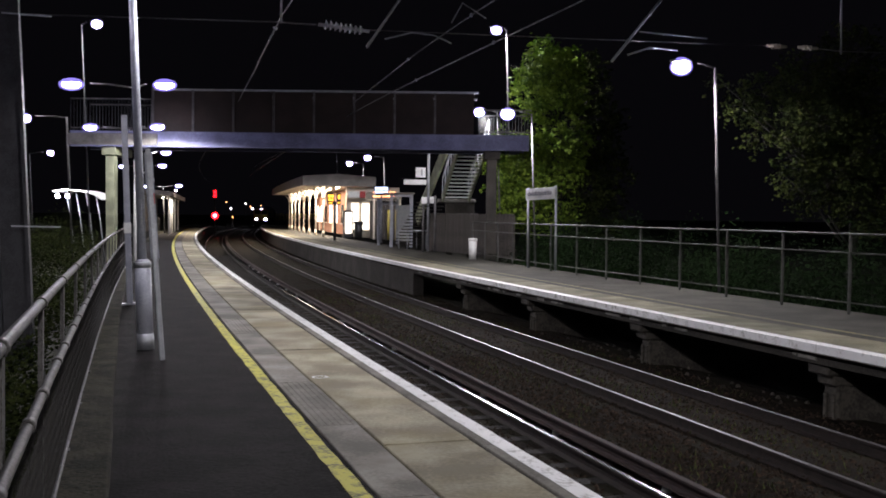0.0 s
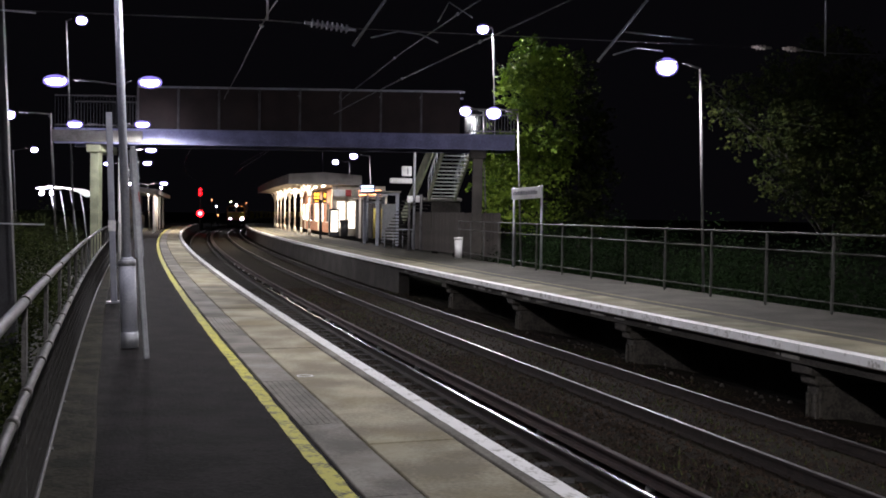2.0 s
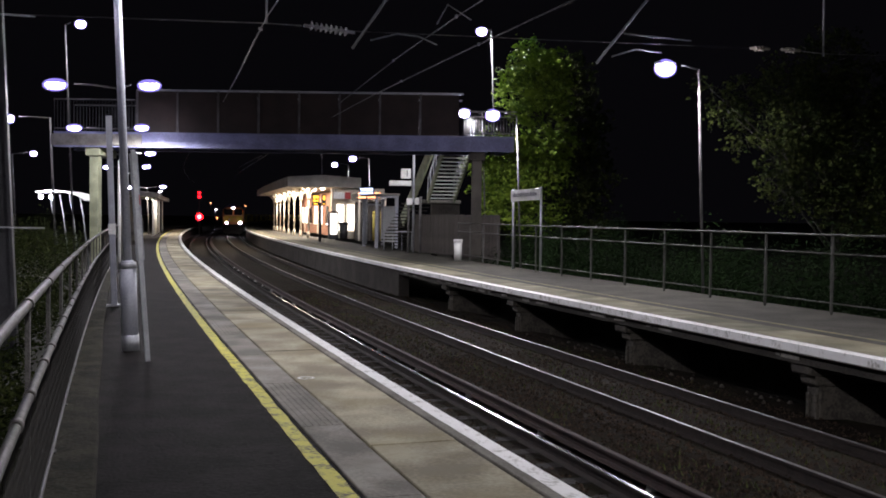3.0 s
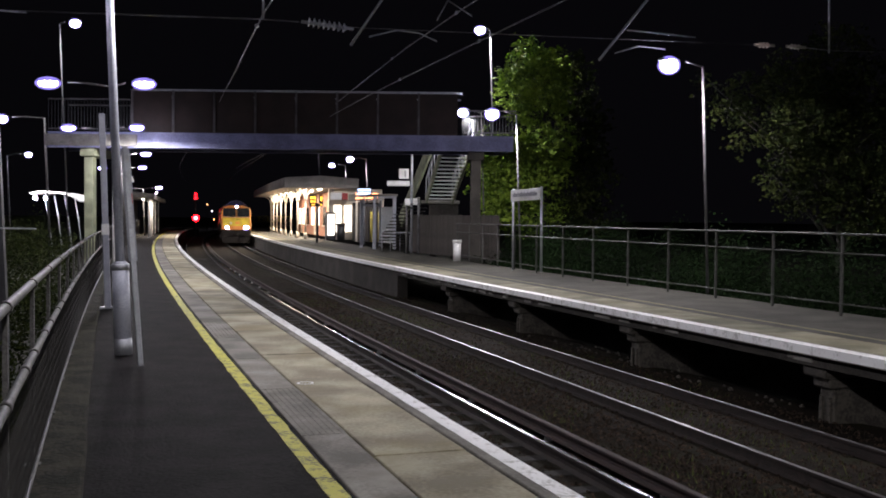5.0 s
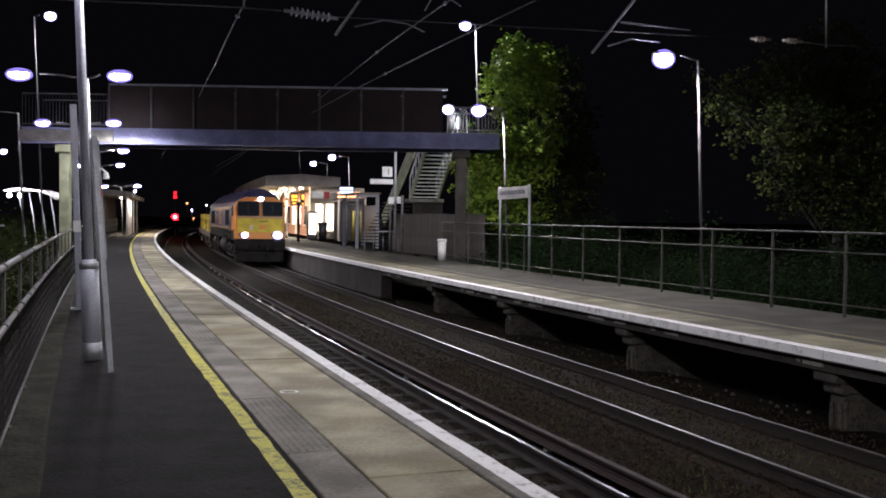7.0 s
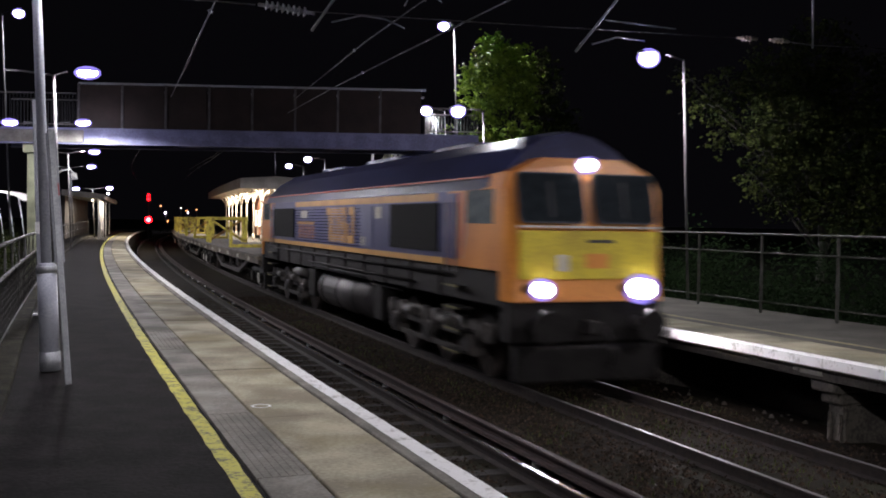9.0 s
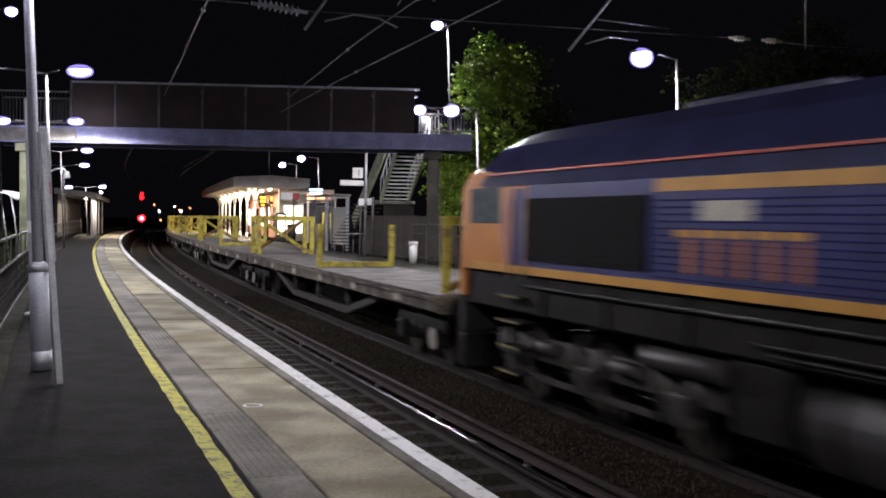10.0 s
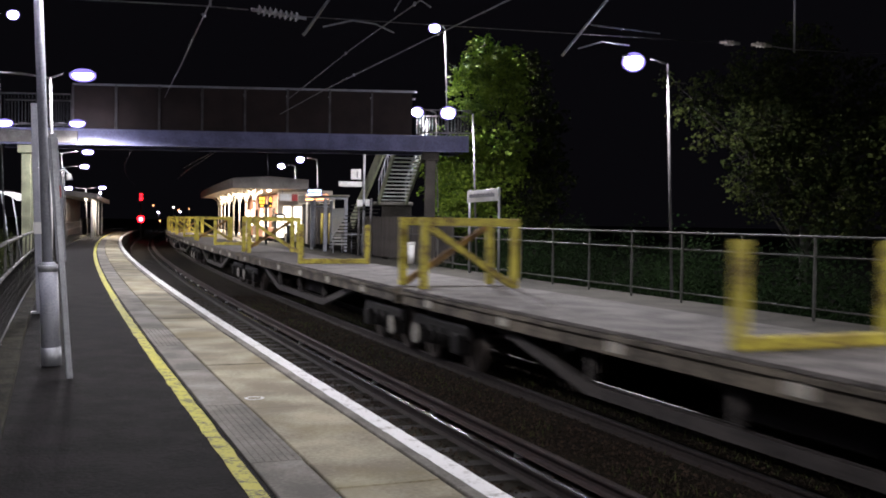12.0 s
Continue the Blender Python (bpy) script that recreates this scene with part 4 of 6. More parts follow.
def locomotive():
    f = thing("locomotive", stand(FRONT_9, FAR_TRACK, RAIL_Z), "blue and orange diesel freight locomotive with bright headlamps", "locomotive")
    sec = [(1.32, 1.84), (1.32, 3.08), (1.22, 3.30), (0.80, 3.74), (0.42, 3.97), (0, 4.05)]
    full = [(-x, z) for x, z in sec[:-1]] + [(x, z) for x, z in sec[::-1]]

    def loft(bm, ys, prof, shrink=None):
        rings = []
        for i, y in enumerate(ys):
            k = shrink[i] if shrink else (1, 0, 0)
            rings.append([bm.verts.new((x * k[0], y + (k[1] if z > 2.5 else 0) * (z - 2.5), z + (k[2] if z > 3.2 else 0) * (z - 3.2))) for x, z in prof])
        n = len(prof)
        for a, b in zip(rings[:-1], rings[1:]):
            for j in range(n):
                bm.faces.new((a[j], a[(j + 1) % n], b[(j + 1) % n], b[j]))
        bm.faces.new(rings[0][::-1])
        bm.faces.new(rings[-1])
        bmesh.ops.recalc_face_normals(bm, faces=bm.faces[:])
        return bm

    low = [p for p in full if p[1] <= 3.09]
    upper = [(-1.325, 3.083)] + [p for p in full if p[1] > 3.09] + [(1.325, 3.083)]
    bm = B()
    loft(bm, (-7.9, 7.9), low)
    part("engine_body", bm, M["loco_blue"], f, "deep blue engine room side")
    bm = B()
    loft(bm, (-10.16, -9.2, 9.2, 10.16), upper, [(0.985, 0.27, -0.06), (1, 0, 0), (1, 0, 0), (0.985, -0.27, -0.06)])
    part("roof", bm, M["loco_roof"], f, "dark blue angled roof")
    for y0, y1 in ((-6.5, -4.4), (-2.0, 0.8), (3.2, 5.6)):
        bm = B()
        box(bm, -0.32, 0.32, y0, y1, 3.90, 4.066, bevel=0.015)
        part("roof_hatch", bm, M["loco_roof"], f)
    for sg in (-1, 1):
        cabp = [(-1.32, 1.40), (-1.32, 3.085), (-1.20, 3.34), (-0.72, 3.56), (0.72, 3.56), (1.20, 3.34), (1.32, 3.085), (1.32, 1.40)]
        bm = B()
        e = 0.97
        ring = []
        for y, k, slope in ((-10.48, 0.94, 0.26), (-10.30, e + 0.02, 0.16), (-10.12, 1.0, 0.10), (-10.08, 1.0, 0.09), (-7.902, 1.0, 0.0)):
            ring.append([bm.verts.new((x * k, sg * (-y - max(0, z - 2.5) * slope) * -1, (z if y < -10.1 or z > 1.5 else 1.84) - (0.06 if y > -10.0 and z > 3.2 else 0))) for x, z in cabp])
        for a, b in zip(ring[:-1], ring[1:]):
            for j in range(8):
                bm.faces.new((a[j], a[(j + 1) % 8], b[(j + 1) % 8], b[j]))
        bm.faces.new(ring[0][::-1])
        bm.faces.new(ring[-1])
        bmesh.ops.recalc_face_normals(bm, faces=bm.faces[:])
        cab = part("cab", bm, M["loco_orange"], f, "orange painted cab")
        yf = sg * 10.49

        def front(name, x0, x1, z0, z1, mat, d=0.012, label="", bevel=0.0):
            b2 = B()
            off = lambda z: sg * (10.49 - max(0, z - 2.5) * 0.26)
            vs = []
            for dd in (-0.03, d):
                vs += [b2.verts.new((x, off(z) + sg * dd, z)) for x, z in ((x0, z0), (x1, z0), (x1, z1), (x0, z1))]
            for q in ((3, 2, 1, 0), (4, 5, 6, 7), (0, 1, 5, 4), (1, 2, 6, 5), (2, 3, 7, 6), (3, 0, 4, 7)):
                b2.faces.new([vs[i] for i in q])
            bmesh.ops.recalc_face_normals(b2, faces=b2.faces[:])
            if bevel:
                es = [ed for ed in b2.edges if abs(ed.verts[0].co.y - ed.verts[1].co.y) > 0.03 and abs(ed.verts[0].co.z - ed.verts[1].co.z) < 0.02]
                bmesh.ops.bevel(b2, geom=es, offset=bevel, segments=3, affect="EDGES", profile=0.5)
            return part(name, b2, mat, cab, label)

        front("yellow_panel", -1.16, 1.16, 1.74, 2.46, M["loco_yellow"], label="yellow warning panel")
        front("white_line", -1.19, 1.19, 2.505, 2.535, M["plate"], 0.016)
        front("windscreen_frame", -1.155, -0.05, 2.57, 3.335, M["dark_steel"], 0.006, bevel=0.08)
        front("windscreen_frame", 0.10, 1.155, 2.57, 3.335, M["dark_steel"], 0.006, bevel=0.08)
        front("windscreen", -1.13, -0.075, 2.60, 3.31, M["glass"], 0.014, bevel=0.08)
        front("windscreen", 0.125, 1.13, 2.60, 3.31, M["glass"], 0.014, bevel=0.08)
        front("number_bar", -0.05, 0.40, 2.28, 2.33, M["dark_steel"], 0.016)
        front("emblem", -0.08, 0.30, 1.90, 2.12, M["loco_orange"], 0.016)
        front("socket_box", -0.55, -0.38, 1.86, 2.10, M["plate"], 0.05)
        for x, w in ((-0.62, 0.06), (0.62, 0.06)):
            front("wiper", x - 0.012, x + 0.012, 2.66, 3.2, M["black"], 0.03)
        for x, z, r, m2 in ((-0.80, 1.585, 0.12, "head_light"), (0.88, 1.585, 0.165, "head_light"), (0.04, 3.46, 0.095, "top_light"), (-1.02, 1.60, 0.06, "red_lens"), (0.62, 1.60, 0.06, "red_lens")):
            if sg > 0 and m2 != "red_lens":
                m2 = "side_glass"
            b2 = B()
            yy = 10.49 - max(0, z - 2.5) * 0.26
            tube(b2, (x, sg * (yy - 0.02), z), (x, sg * (yy + 0.05), z), r, r * 0.9, 18)
            bmesh.ops.transform(b2, matrix=Matrix.Translation((x, 0, 0)) @ Matrix.Diagonal((1.3 if r > 0.07 else 1.0, 1, 1, 1)) @ Matrix.Translation((-x, 0, 0)), verts=b2.verts[:])
            part("headlamp" if r > 0.07 else "tail_lamp", b2, M[m2] if m2 != "red_lens" else M["conductor"], cab, "glowing white headlamp" if m2.endswith("light") else "")
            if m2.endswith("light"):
                # added shell, glowing as the violet halo round the headlamp
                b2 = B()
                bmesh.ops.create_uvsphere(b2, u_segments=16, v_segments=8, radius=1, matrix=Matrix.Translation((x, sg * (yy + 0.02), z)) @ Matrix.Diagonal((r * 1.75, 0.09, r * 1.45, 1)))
                part("headlamp_halo", b2, M["lamp_halo"], cab, "violet shell standing for the halo round the headlamp", smooth=True).visible_shadow = False
            b2 = B()
            tube(b2, (x, sg * (yy - 0.03), z), (x, sg * (yy + 0.03), z), r * 1.2, n=18)
            bmesh.ops.transform(b2, matrix=Matrix.Translation((x, 0, 0)) @ Matrix.Diagonal((1.3 if r > 0.07 else 1.0, 1, 1, 1)) @ Matrix.Translation((-x, 0, 0)), verts=b2.verts[:])
            part("lamp_bezel", b2, M["dark_steel"], cab)
        for sx in (-1, 1):
            b2 = B()
            box(b2, sx * 1.321 - 0.012, sx * 1.321 + 0.012, min(sg * -1 * -9.85, sg * 8.75), max(sg * 9.85, sg * 8.75), 2.55, 3.08, bevel=0.01)
            part("cab_side_window", b2, M["side_glass"], cab, "grey side window")
            b2 = B()
            a, b = sorted((sg * 8.32, sg * 7.95))
            box(b2, sx * 1.321 - 0.014, sx * 1.321 + 0.014, a, b, 1.95, 3.05, bevel=0.01)
            part("cab_door", b2, M["loco_blue"], cab, "narrow blue cab door")
            for oy, wd, mt in ((0.0, 0.11, "red_stripe"), (0.125, 0.05, "plate")):
                b2 = B()
                rows = []
                for i in range(9):
                    z = 1.97 + i * 0.135
                    y = 8.37 + oy + 0.16 * math.sin(i / 8 * 3.14)
                    rows.append([b2.verts.new((sx * x, sg * yy, z)) for x, yy in ((1.318, y), (1.327, y), (1.327, y + wd), (1.318, y + wd))])
                for p, q in zip(rows[:-1], rows[1:]):
                    for j in range(4):
                        b2.faces.new((p[j], p[(j + 1) % 4], q[(j + 1) % 4], q[j]))
                bmesh.ops.recalc_face_normals(b2, faces=b2.faces[:])
                part("curved_stripe", b2, M[mt], cab)
            for hy in (8.345, 7.90):
                b2 = B()
                tube(b2, (sx * 1.37, sg * hy, 1.75), (sx * 1.37, sg * hy, 2.9), 0.018, n=8)
                part("grab_rail", b2, M["galv"], cab)
            for k in range(4):
                b2 = B()
                a, b = sorted((sg * 8.6, sg * 7.95))
                box(b2, sx * 1.12, sx * 1.40, a, b, 0.42 + 0.36 * k, 0.45 + 0.36 * k)
                if sx < 0:
                    st = part("step", b2, M["underframe"], cab)
                    b2 = B()
                    box(b2, -1.415, -1.40, a, b, 0.42 + 0.36 * k, 0.455 + 0.36 * k)
                    part("step_edge", b2, M["faded_line"], cab, "yellow step edge")
                else:
                    part("step", b2, M["underframe"], cab)
        # buffer beam, buffers, plough
        b2 = B()
        a, b = sorted((sg * 10.42, sg * 10.1))
        box(b2, -1.28, 1.28, a, b, 0.78, 1.395, bevel=0.02)
        part("buffer_beam", b2, M["underframe"], f)
        for x in (-0.87, 0.87):
            b2 = B()
            tube(b2, (x, sg * 10.4, 1.06), (x, sg * 10.85, 1.06), 0.11, n=12)
            tube(b2, (x, sg * 10.85, 1.06), (x, sg * 10.90, 1.06), 0.24, n=18)
            part("buffer", b2, M["underframe"], f)
        b2 = B()
        box(b2, -1.2, 1.2, min(sg * 10.3, sg * 10.55), max(sg * 10.3, sg * 10.55), 0.20, 0.74, bevel=0.03)
        part("plough", b2, M["underframe"], f)
        b2 = B()
        box(b2, -0.09, 0.09, min(sg * 10.4, sg * 10.75), max(sg * 10.4, sg * 10.75), 0.92, 1.12, bevel=0.02)
        rod(b2, [(0.3, sg * 10.45, 1.0), (0.33, sg * 10.7, 0.7), (0.30, sg * 10.65, 0.45)], 0.03)
        part("coupling", b2, M["underframe"], f)
        # bogie
        bog = new("bogie")
        bog.parent = f
        bog.matrix_basis = pose(0, sg * 6.5, 0)
        for sx in (-1, 1):
            b2 = B()
            box(b2, sx * 1.02 - 0.07, sx * 1.02 + 0.07, -2.75, 2.75, 0.62, 0.95, bevel=0.03)
            for y in (-2.0, 0.0, 2.0):
                box(b2, sx * 1.05 - 0.14, sx * 1.05 + 0.14, y - 0.2, y + 0.2, 0.36, 0.74, bevel=0.03)
                tube(b2, (sx * 1.10, y - 0.33, 0.55), (sx * 1.10, y - 0.33, 1.0), 0.09, n=10)
                tube(b2, (sx * 1.10, y + 0.33, 0.55), (sx * 1.10, y + 0.33, 1.0), 0.09, n=10)
            bar(b2, (sx * 1.15, -1.6, 0.42), (sx * 1.15, 1.6, 0.42), 0.05, 0.08)
            part("side_frame", b2, M["bogie_grime"], bog)
            for y in (-2.0, 0.0, 2.0):
                b2 = B()
                tube(b2, (sx * 1.19, y, 0.55), (sx * 1.235, y, 0.55), 0.13, n=14)
                part("axle_cap", b2, M["tank_paint"], bog)
            for y in (-1.0, 1.0):
                b2 = B()
                tube(b2, (sx * 1.17, y - 0.28, 0.86), (sx * 1.17, y + 0.28, 0.86), 0.085, n=12)
                part("brake_cylinder", b2, M["bogie_grime"], bog)
        for y in (-2.0, 0.0, 2.0):
            ROLLING.append(wheelset(bog, y, 0.53, M["wheel_steel"]))
    bm = B()
    box(bm, -1.26, 1.26, -10.1, 10.1, 1.28, 1.83, bevel=0.03)
    part("frame", bm, M["underframe"], f)
    for sx in (-1, 1):
        for z, y0, y1 in ((1.68, -8.0, 8.0), (1.45, -6.0, 3.0)):
            bm = B()
            tube(bm, (sx * 1.30, y0, z), (sx * 1.30, y1, z), 0.028, n=8)
            part("pipe", bm, M["underframe"], f)
        for y in np.arange(-7.4, 7.5, 1.65):
            bm = B()
            box(bm, min(sx * 1.25, sx * 1.295), max(sx * 1.25, sx * 1.295), y, y + 0.07, 1.29, 1.82)
            part("frame_rib", bm, M["underframe"], f)
    bm = B()
    tube(bm, (-0.62, -2.9, 0.78), (-0.62, 2.6, 0.78), 0.52, n=20)
    tube(bm, (0.62, -2.9, 0.78), (0.62, 2.6, 0.78), 0.52, n=20)
    box(bm, -0.62, 0.62, -2.9, 2.6, 0.30, 1.27)
    part("fuel_tank", bm, M["tank_paint"], f, "grimy rounded fuel tank")
    for y in (-2.4, -1.0, 0.6, 2.1):
        bm = B()
        for sx in (-1, 1):
            tube(bm, (sx * 0.62, y, 0.78), (sx * 0.62, y + 0.07, 0.78), 0.535, n=20)
        part("tank_strap", bm, M["underframe"], f)
    for sx in (-1, 1):
        bm = B()
        tube(bm, (sx * 1.19, 3.55, 1.08), (sx * 1.19, 5.0, 1.08), 0.13, n=14)
        part("air_reservoir", bm, M["tank_paint"], f)
        bm = B()
        rod(bm, [(sx * 1.27, -5.2, 1.22), (sx * 1.27, -3.1, 1.22), (sx * 1.27, -2.9, 1.36), (sx * 1.27, 2.8, 1.36)], 0.02)
        part("pipe", bm, M["underframe"], f)
    for sx in (-1, 1):
        for y0, y1, z0, z1 in ((-3.6, -3.0, 0.45, 1.2), (2.7, 3.5, 0.5, 1.25)):
            bm = B()
            box(bm, min(sx * 0.7, sx * 1.2), max(sx * 0.7, sx * 1.2), y0, y1, z0, z1, bevel=0.03)
            part("equipment_box", bm, M["underframe"], f)

        def side(name, y0, y1, z0, z1, mat, d=0.012, label=""):
            b2 = B()
            x = sx * 1.321
            box(b2, min(x, x + sx * d), max(x, x + sx * d), y0, y1, z0, z1)
            return part(name, b2, mat, f, label)

        side("lower_stripe", -7.85, 9.9, 1.845, 1.955, M["stripe"], 0.014, "amber lower stripe")
        side("upper_stripe", -7.3, 4.7, 2.93, 3.07, M["stripe"], 0.010, "amber upper stripe")
        b2 = B()
        box(b2, min(sx * 1.20, sx * 1.27), max(sx * 1.20, sx * 1.27), -9.4, 9.4, 3.27, 3.30)
        part("red_line", b2, M["red_stripe"], f, "thin red line")
        for y0, y1 in ((-7.45, -4.6), (4.85, 7.86)):
            g = side("radiator_grille", y0, y1, 2.05, 2.90, M["grille"], 0.03, "black radiator grille")
            for k in range(9):
                b2 = B()
                z = 2.10 + k * 0.092
                box(b2, min(sx * 1.345, sx * 1.362), max(sx * 1.345, sx * 1.362), y0 + 0.05, y1 - 0.05, z, z + 0.02)
                part("slat", b2, M["grille"], g)
        # pale ribs: a lamp's glint on the ribbed side, put into their colour
        for k in range(13):
            z = 2.06 + k * 0.066
            b2 = B()
            box(b2, min(sx * 1.32, sx * 1.352), max(sx * 1.32, sx * 1.352), -0.85, 0.35, z, z + 0.014)
            part("glint_rib", b2, M["glint_rib"], f)
        # pressed ribs along the engine room side
        for k in range(12):
            z = 1.99 + k * 0.076
            b2 = B()
            box(b2, min(sx * 1.318, sx * 1.333), max(sx * 1.318, sx * 1.333), -2.25, 4.72, z, z + 0.02, bevel=0.005)
            part("side_rib", b2, M["rib_blue"], f)
        # the lettering stands here as plain shapes in its colours
        for y0, y1, holes in ((-1.75, -1.12, 1), (-1.0, -0.4, 2), (-0.28, 0.32, 1), (0.44, 0.86, 0)):
            side("logo_block", y0, y0 + 0.17, 2.04, 2.88, M["stripe"], 0.014)
            if holes:
                side("logo_block", y1 - 0.17, y1, 2.04, 2.5 if holes == 1 and y0 < -1.5 else 2.88, M["stripe"], 0.014)
            for k in range(holes + 1 if holes else 1):
                z = 2.70 if not holes else 2.04 + 0.66 * k / max(1, holes)
                side("logo_block", y0 + 0.172, (y1 - 0.172) if holes else y1, z, z + 0.18, M["stripe"], 0.014)
        for k in range(5):
            y = 2.35 + 0.42 * k
            side("number_bar", y, y + 0.10, 2.06, 2.42, M["loco_orange"], 0.014)
            side("number_bar", y - 0.02, y + 0.28, 2.44, 2.52, M["stripe"], 0.014)
        side("name_plate", 3.1, 3.9, 2.62, 2.82, M["plate"], 0.02, "pale name plate")
        d = side("engine_door", -3.3, -2.3, 1.99, 2.88, M["door_blue"], 0.012, "blue engine room door")
        side("data_panel", -2.75, -2.35, 2.02, 2.22, M["plate"], 0.012)
        side("notice", -3.9, -3.45, 2.62, 2.86, M["plate"], 0.008)
        for y in (-4.2, -1.98, 1.6, 4.75):
            side("panel_joint", y, y + 0.025, 1.97, 2.92, M["loco_roof"], 0.004)
    return f


def flat_wagon(k):
    L = 19.7
    f = thing("flat_wagon", stand(40 + 20 * k, FAR_TRACK, RAIL_Z), "weathered flat wagon with yellow stanchion frames on its deck", "wagon", "flat wagons of the train")
    h = L / 2
    for i in range(10):
        bm = B()
        y = -h + L * i / 10
        box(bm, -1.24, 1.24, y + 0.006, y + L / 10 - 0.006, 1.24, 1.29, bevel=0.008)
        part("deck_board", bm, M["wagon_deck"], f)
    for sx in (-1, 1):
        bm = B()
        box(bm, sx * 1.22 - 0.03, sx * 1.22 + 0.03, -h, h, 0.98, 1.235, bevel=0.01)
        box(bm, sx * 1.24 - 0.06, sx * 1.24 + 0.06, -h, h, 1.18, 1.238)
        part("solebar", bm, M["wagon_side"], f, "stained steel side beam")
        bm = B()
        pts = [(sx * 1.0, -6.0, 1.0), (sx * 1.0, -3.0, 0.42), (sx * 1.0, 3.0, 0.42), (sx * 1.0, 6.0, 1.0)]
        for a, b in zip(pts[:-1], pts[1:]):
            bar(bm, a, b, 0.12, 0.15)
        for y in (-3.0, 0.0, 3.0):
            bar(bm, (sx * 1.0, y, 0.45), (sx * 1.0, y, 1.0), 0.1, 0.1, up=(1, 0, 0))
        part("truss", bm, M["bogie_grime"], f, "trussed under-beam")
        for y in (-7.6, -4.4, -1.2, 2.0, 5.2, 8.4):
            bm = B()
            box(bm, min(sx * 1.252, sx * 1.275), max(sx * 1.252, sx * 1.275), y - 0.16, y + 0.16, 1.03, 1.17)
            part("lashing_plate", bm, M["plate"], f)
    bm = B()
    box(bm, -0.35, 0.35, -h + 0.05, h - 0.05, 0.85, 1.235)
    part("centre_sill", bm, M["underframe"], f)
    bm = B()
    box(bm, -0.7, 0.7, -1.6, 0.6, 0.5, 0.95, bevel=0.03)
    part("brake_gear", bm, M["underframe"], f)
    for sg in (-1, 1):
        bm = B()
        box(bm, -1.24, 1.24, sg * h - 0.04, sg * h + 0.04, 0.95, 1.26, bevel=0.01)
        part("headstock", bm, M["wagon_side"], f)
        for x in (-0.87, 0.87):
            bm = B()
            tube(bm, (x, sg * h, 1.06), (x, sg * (h + 0.24), 1.06), 0.09, n=10)
            tube(bm, (x, sg * (h + 0.24), 1.06), (x, sg * (h + 0.28), 1.06), 0.21, n=16)
            part("buffer", bm, M["underframe"], f)
        y = sg * (h - 0.38)
        # end frame: two posts, a top bar and one brace
        bm = B()
        for x in (-0.95, 0.95):
            box(bm, x - 0.075, x + 0.075, y - 0.06, y + 0.06, 1.292, 2.60, bevel=0.012)
        box(bm, -1.03, 1.03, y - 0.065, y + 0.065, 2.50, 2.66, bevel=0.012)
        part("end_frame", bm, M["stanchion"], f, "yellow end frame")
        bm = B()
        bar(bm, (-0.87 * sg, y, 2.49), (0.87 * sg, y, 1.36), 0.10, 0.12)
        part("brace", bm, M["stanchion"] if sg > 0 else M["rusty_brace"], f, "" if sg > 0 else "rust-brown brace")
        bog = new("bogie")
        bog.parent = f
        bog.matrix_basis = pose(0, sg * (h - 1.45), 0)
        for sx in (-1, 1):
            bm = B()
            box(bm, sx * 0.98 - 0.06, sx * 0.98 + 0.06, -1.35, 1.35, 0.55, 0.82, bevel=0.04)
            for yy in (-0.95, 0.95):
                box(bm, sx * 1.0 - 0.13, sx * 1.0 + 0.13, yy - 0.2, yy + 0.2, 0.30, 0.66, bevel=0.03)
            tube(bm, (sx * 1.0, -0.25, 0.35), (sx * 1.0, -0.25, 0.7), 0.1, n=10)
            tube(bm, (sx * 1.0, 0.25, 0.35), (sx * 1.0, 0.25, 0.7), 0.1, n=10)
            part("side_frame", bm, M["underframe"], bog)
            bm = B()
            tube(bm, (sx * 1.13, sg * 0.95, 0.47), (sx * 1.165, sg * 0.95, 0.47), 0.20, 0.185, 18)
            part("axle_cap", bm, M["white_disc"], bog, "white painted axle cap")
        for yy in (-0.95, 0.95):
            w = wheelset(bog, yy, 0.46, M["wheel_steel"])
            ROLLING.append(w)
    bm = B()
    for x in (-1.0, 1.0):
        box(bm, x - 0.07, x + 0.07, -0.055, 0.055, 1.292, 2.45, bevel=0.012)
    box(bm, -1.06, 1.06, -0.07, 0.07, 1.30, 1.44, bevel=0.01)
    part("stanchion_frame", bm, M["stanchion"], f, "yellow U-shaped stanchion frame")
    return f


TRAIN = [(locomotive(), 10.6)]
for k in range(8):
    TRAIN.append((flat_wagon(k), 21.9 + 10.15 + 20.3 * k))

# ---- station buildings on the opposite platform ----
M["brick"] = material("orange_brick", (0.36, 0.16, 0.085), (0.24, 0.10, 0.06), 0.85, scale=5, fine=40, bump=0.3, stretch=(1, 1, 4))
M["cream"] = material("cream_paint", (0.62, 0.56, 0.46), (0.48, 0.43, 0.35), 0.6, scale=2, fine=30, bump=0.05)
M["roof_board"] = material("grey_fascia_board", (0.23, 0.215, 0.195), (0.15, 0.14, 0.125), 0.7, scale=1.2, fine=20, bump=0.1)
M["tube"] = material("warm_tube_light", (1.0, 0.86, 0.70), bump=0, glow=22.0)
M["lit_glass"] = material("lit_window", (1.0, 0.90, 0.78), bump=0, glow=2.6)
M["amber_led"] = material("amber_display", (1.0, 0.50, 0.05), bump=0, glow=4.0)
M["neon"] = material("orange_neon", (1.0, 0.36, 0.14), bump=0, glow=6.0)
M["blue_sign"] = material("lit_blue_sign", (0.55, 0.65, 1.0), bump=0, glow=3.0)
M["clear"] = material("shelter_glass", (0.55, 0.58, 0.58), (0.45, 0.48, 0.48), 0.1, bump=0)
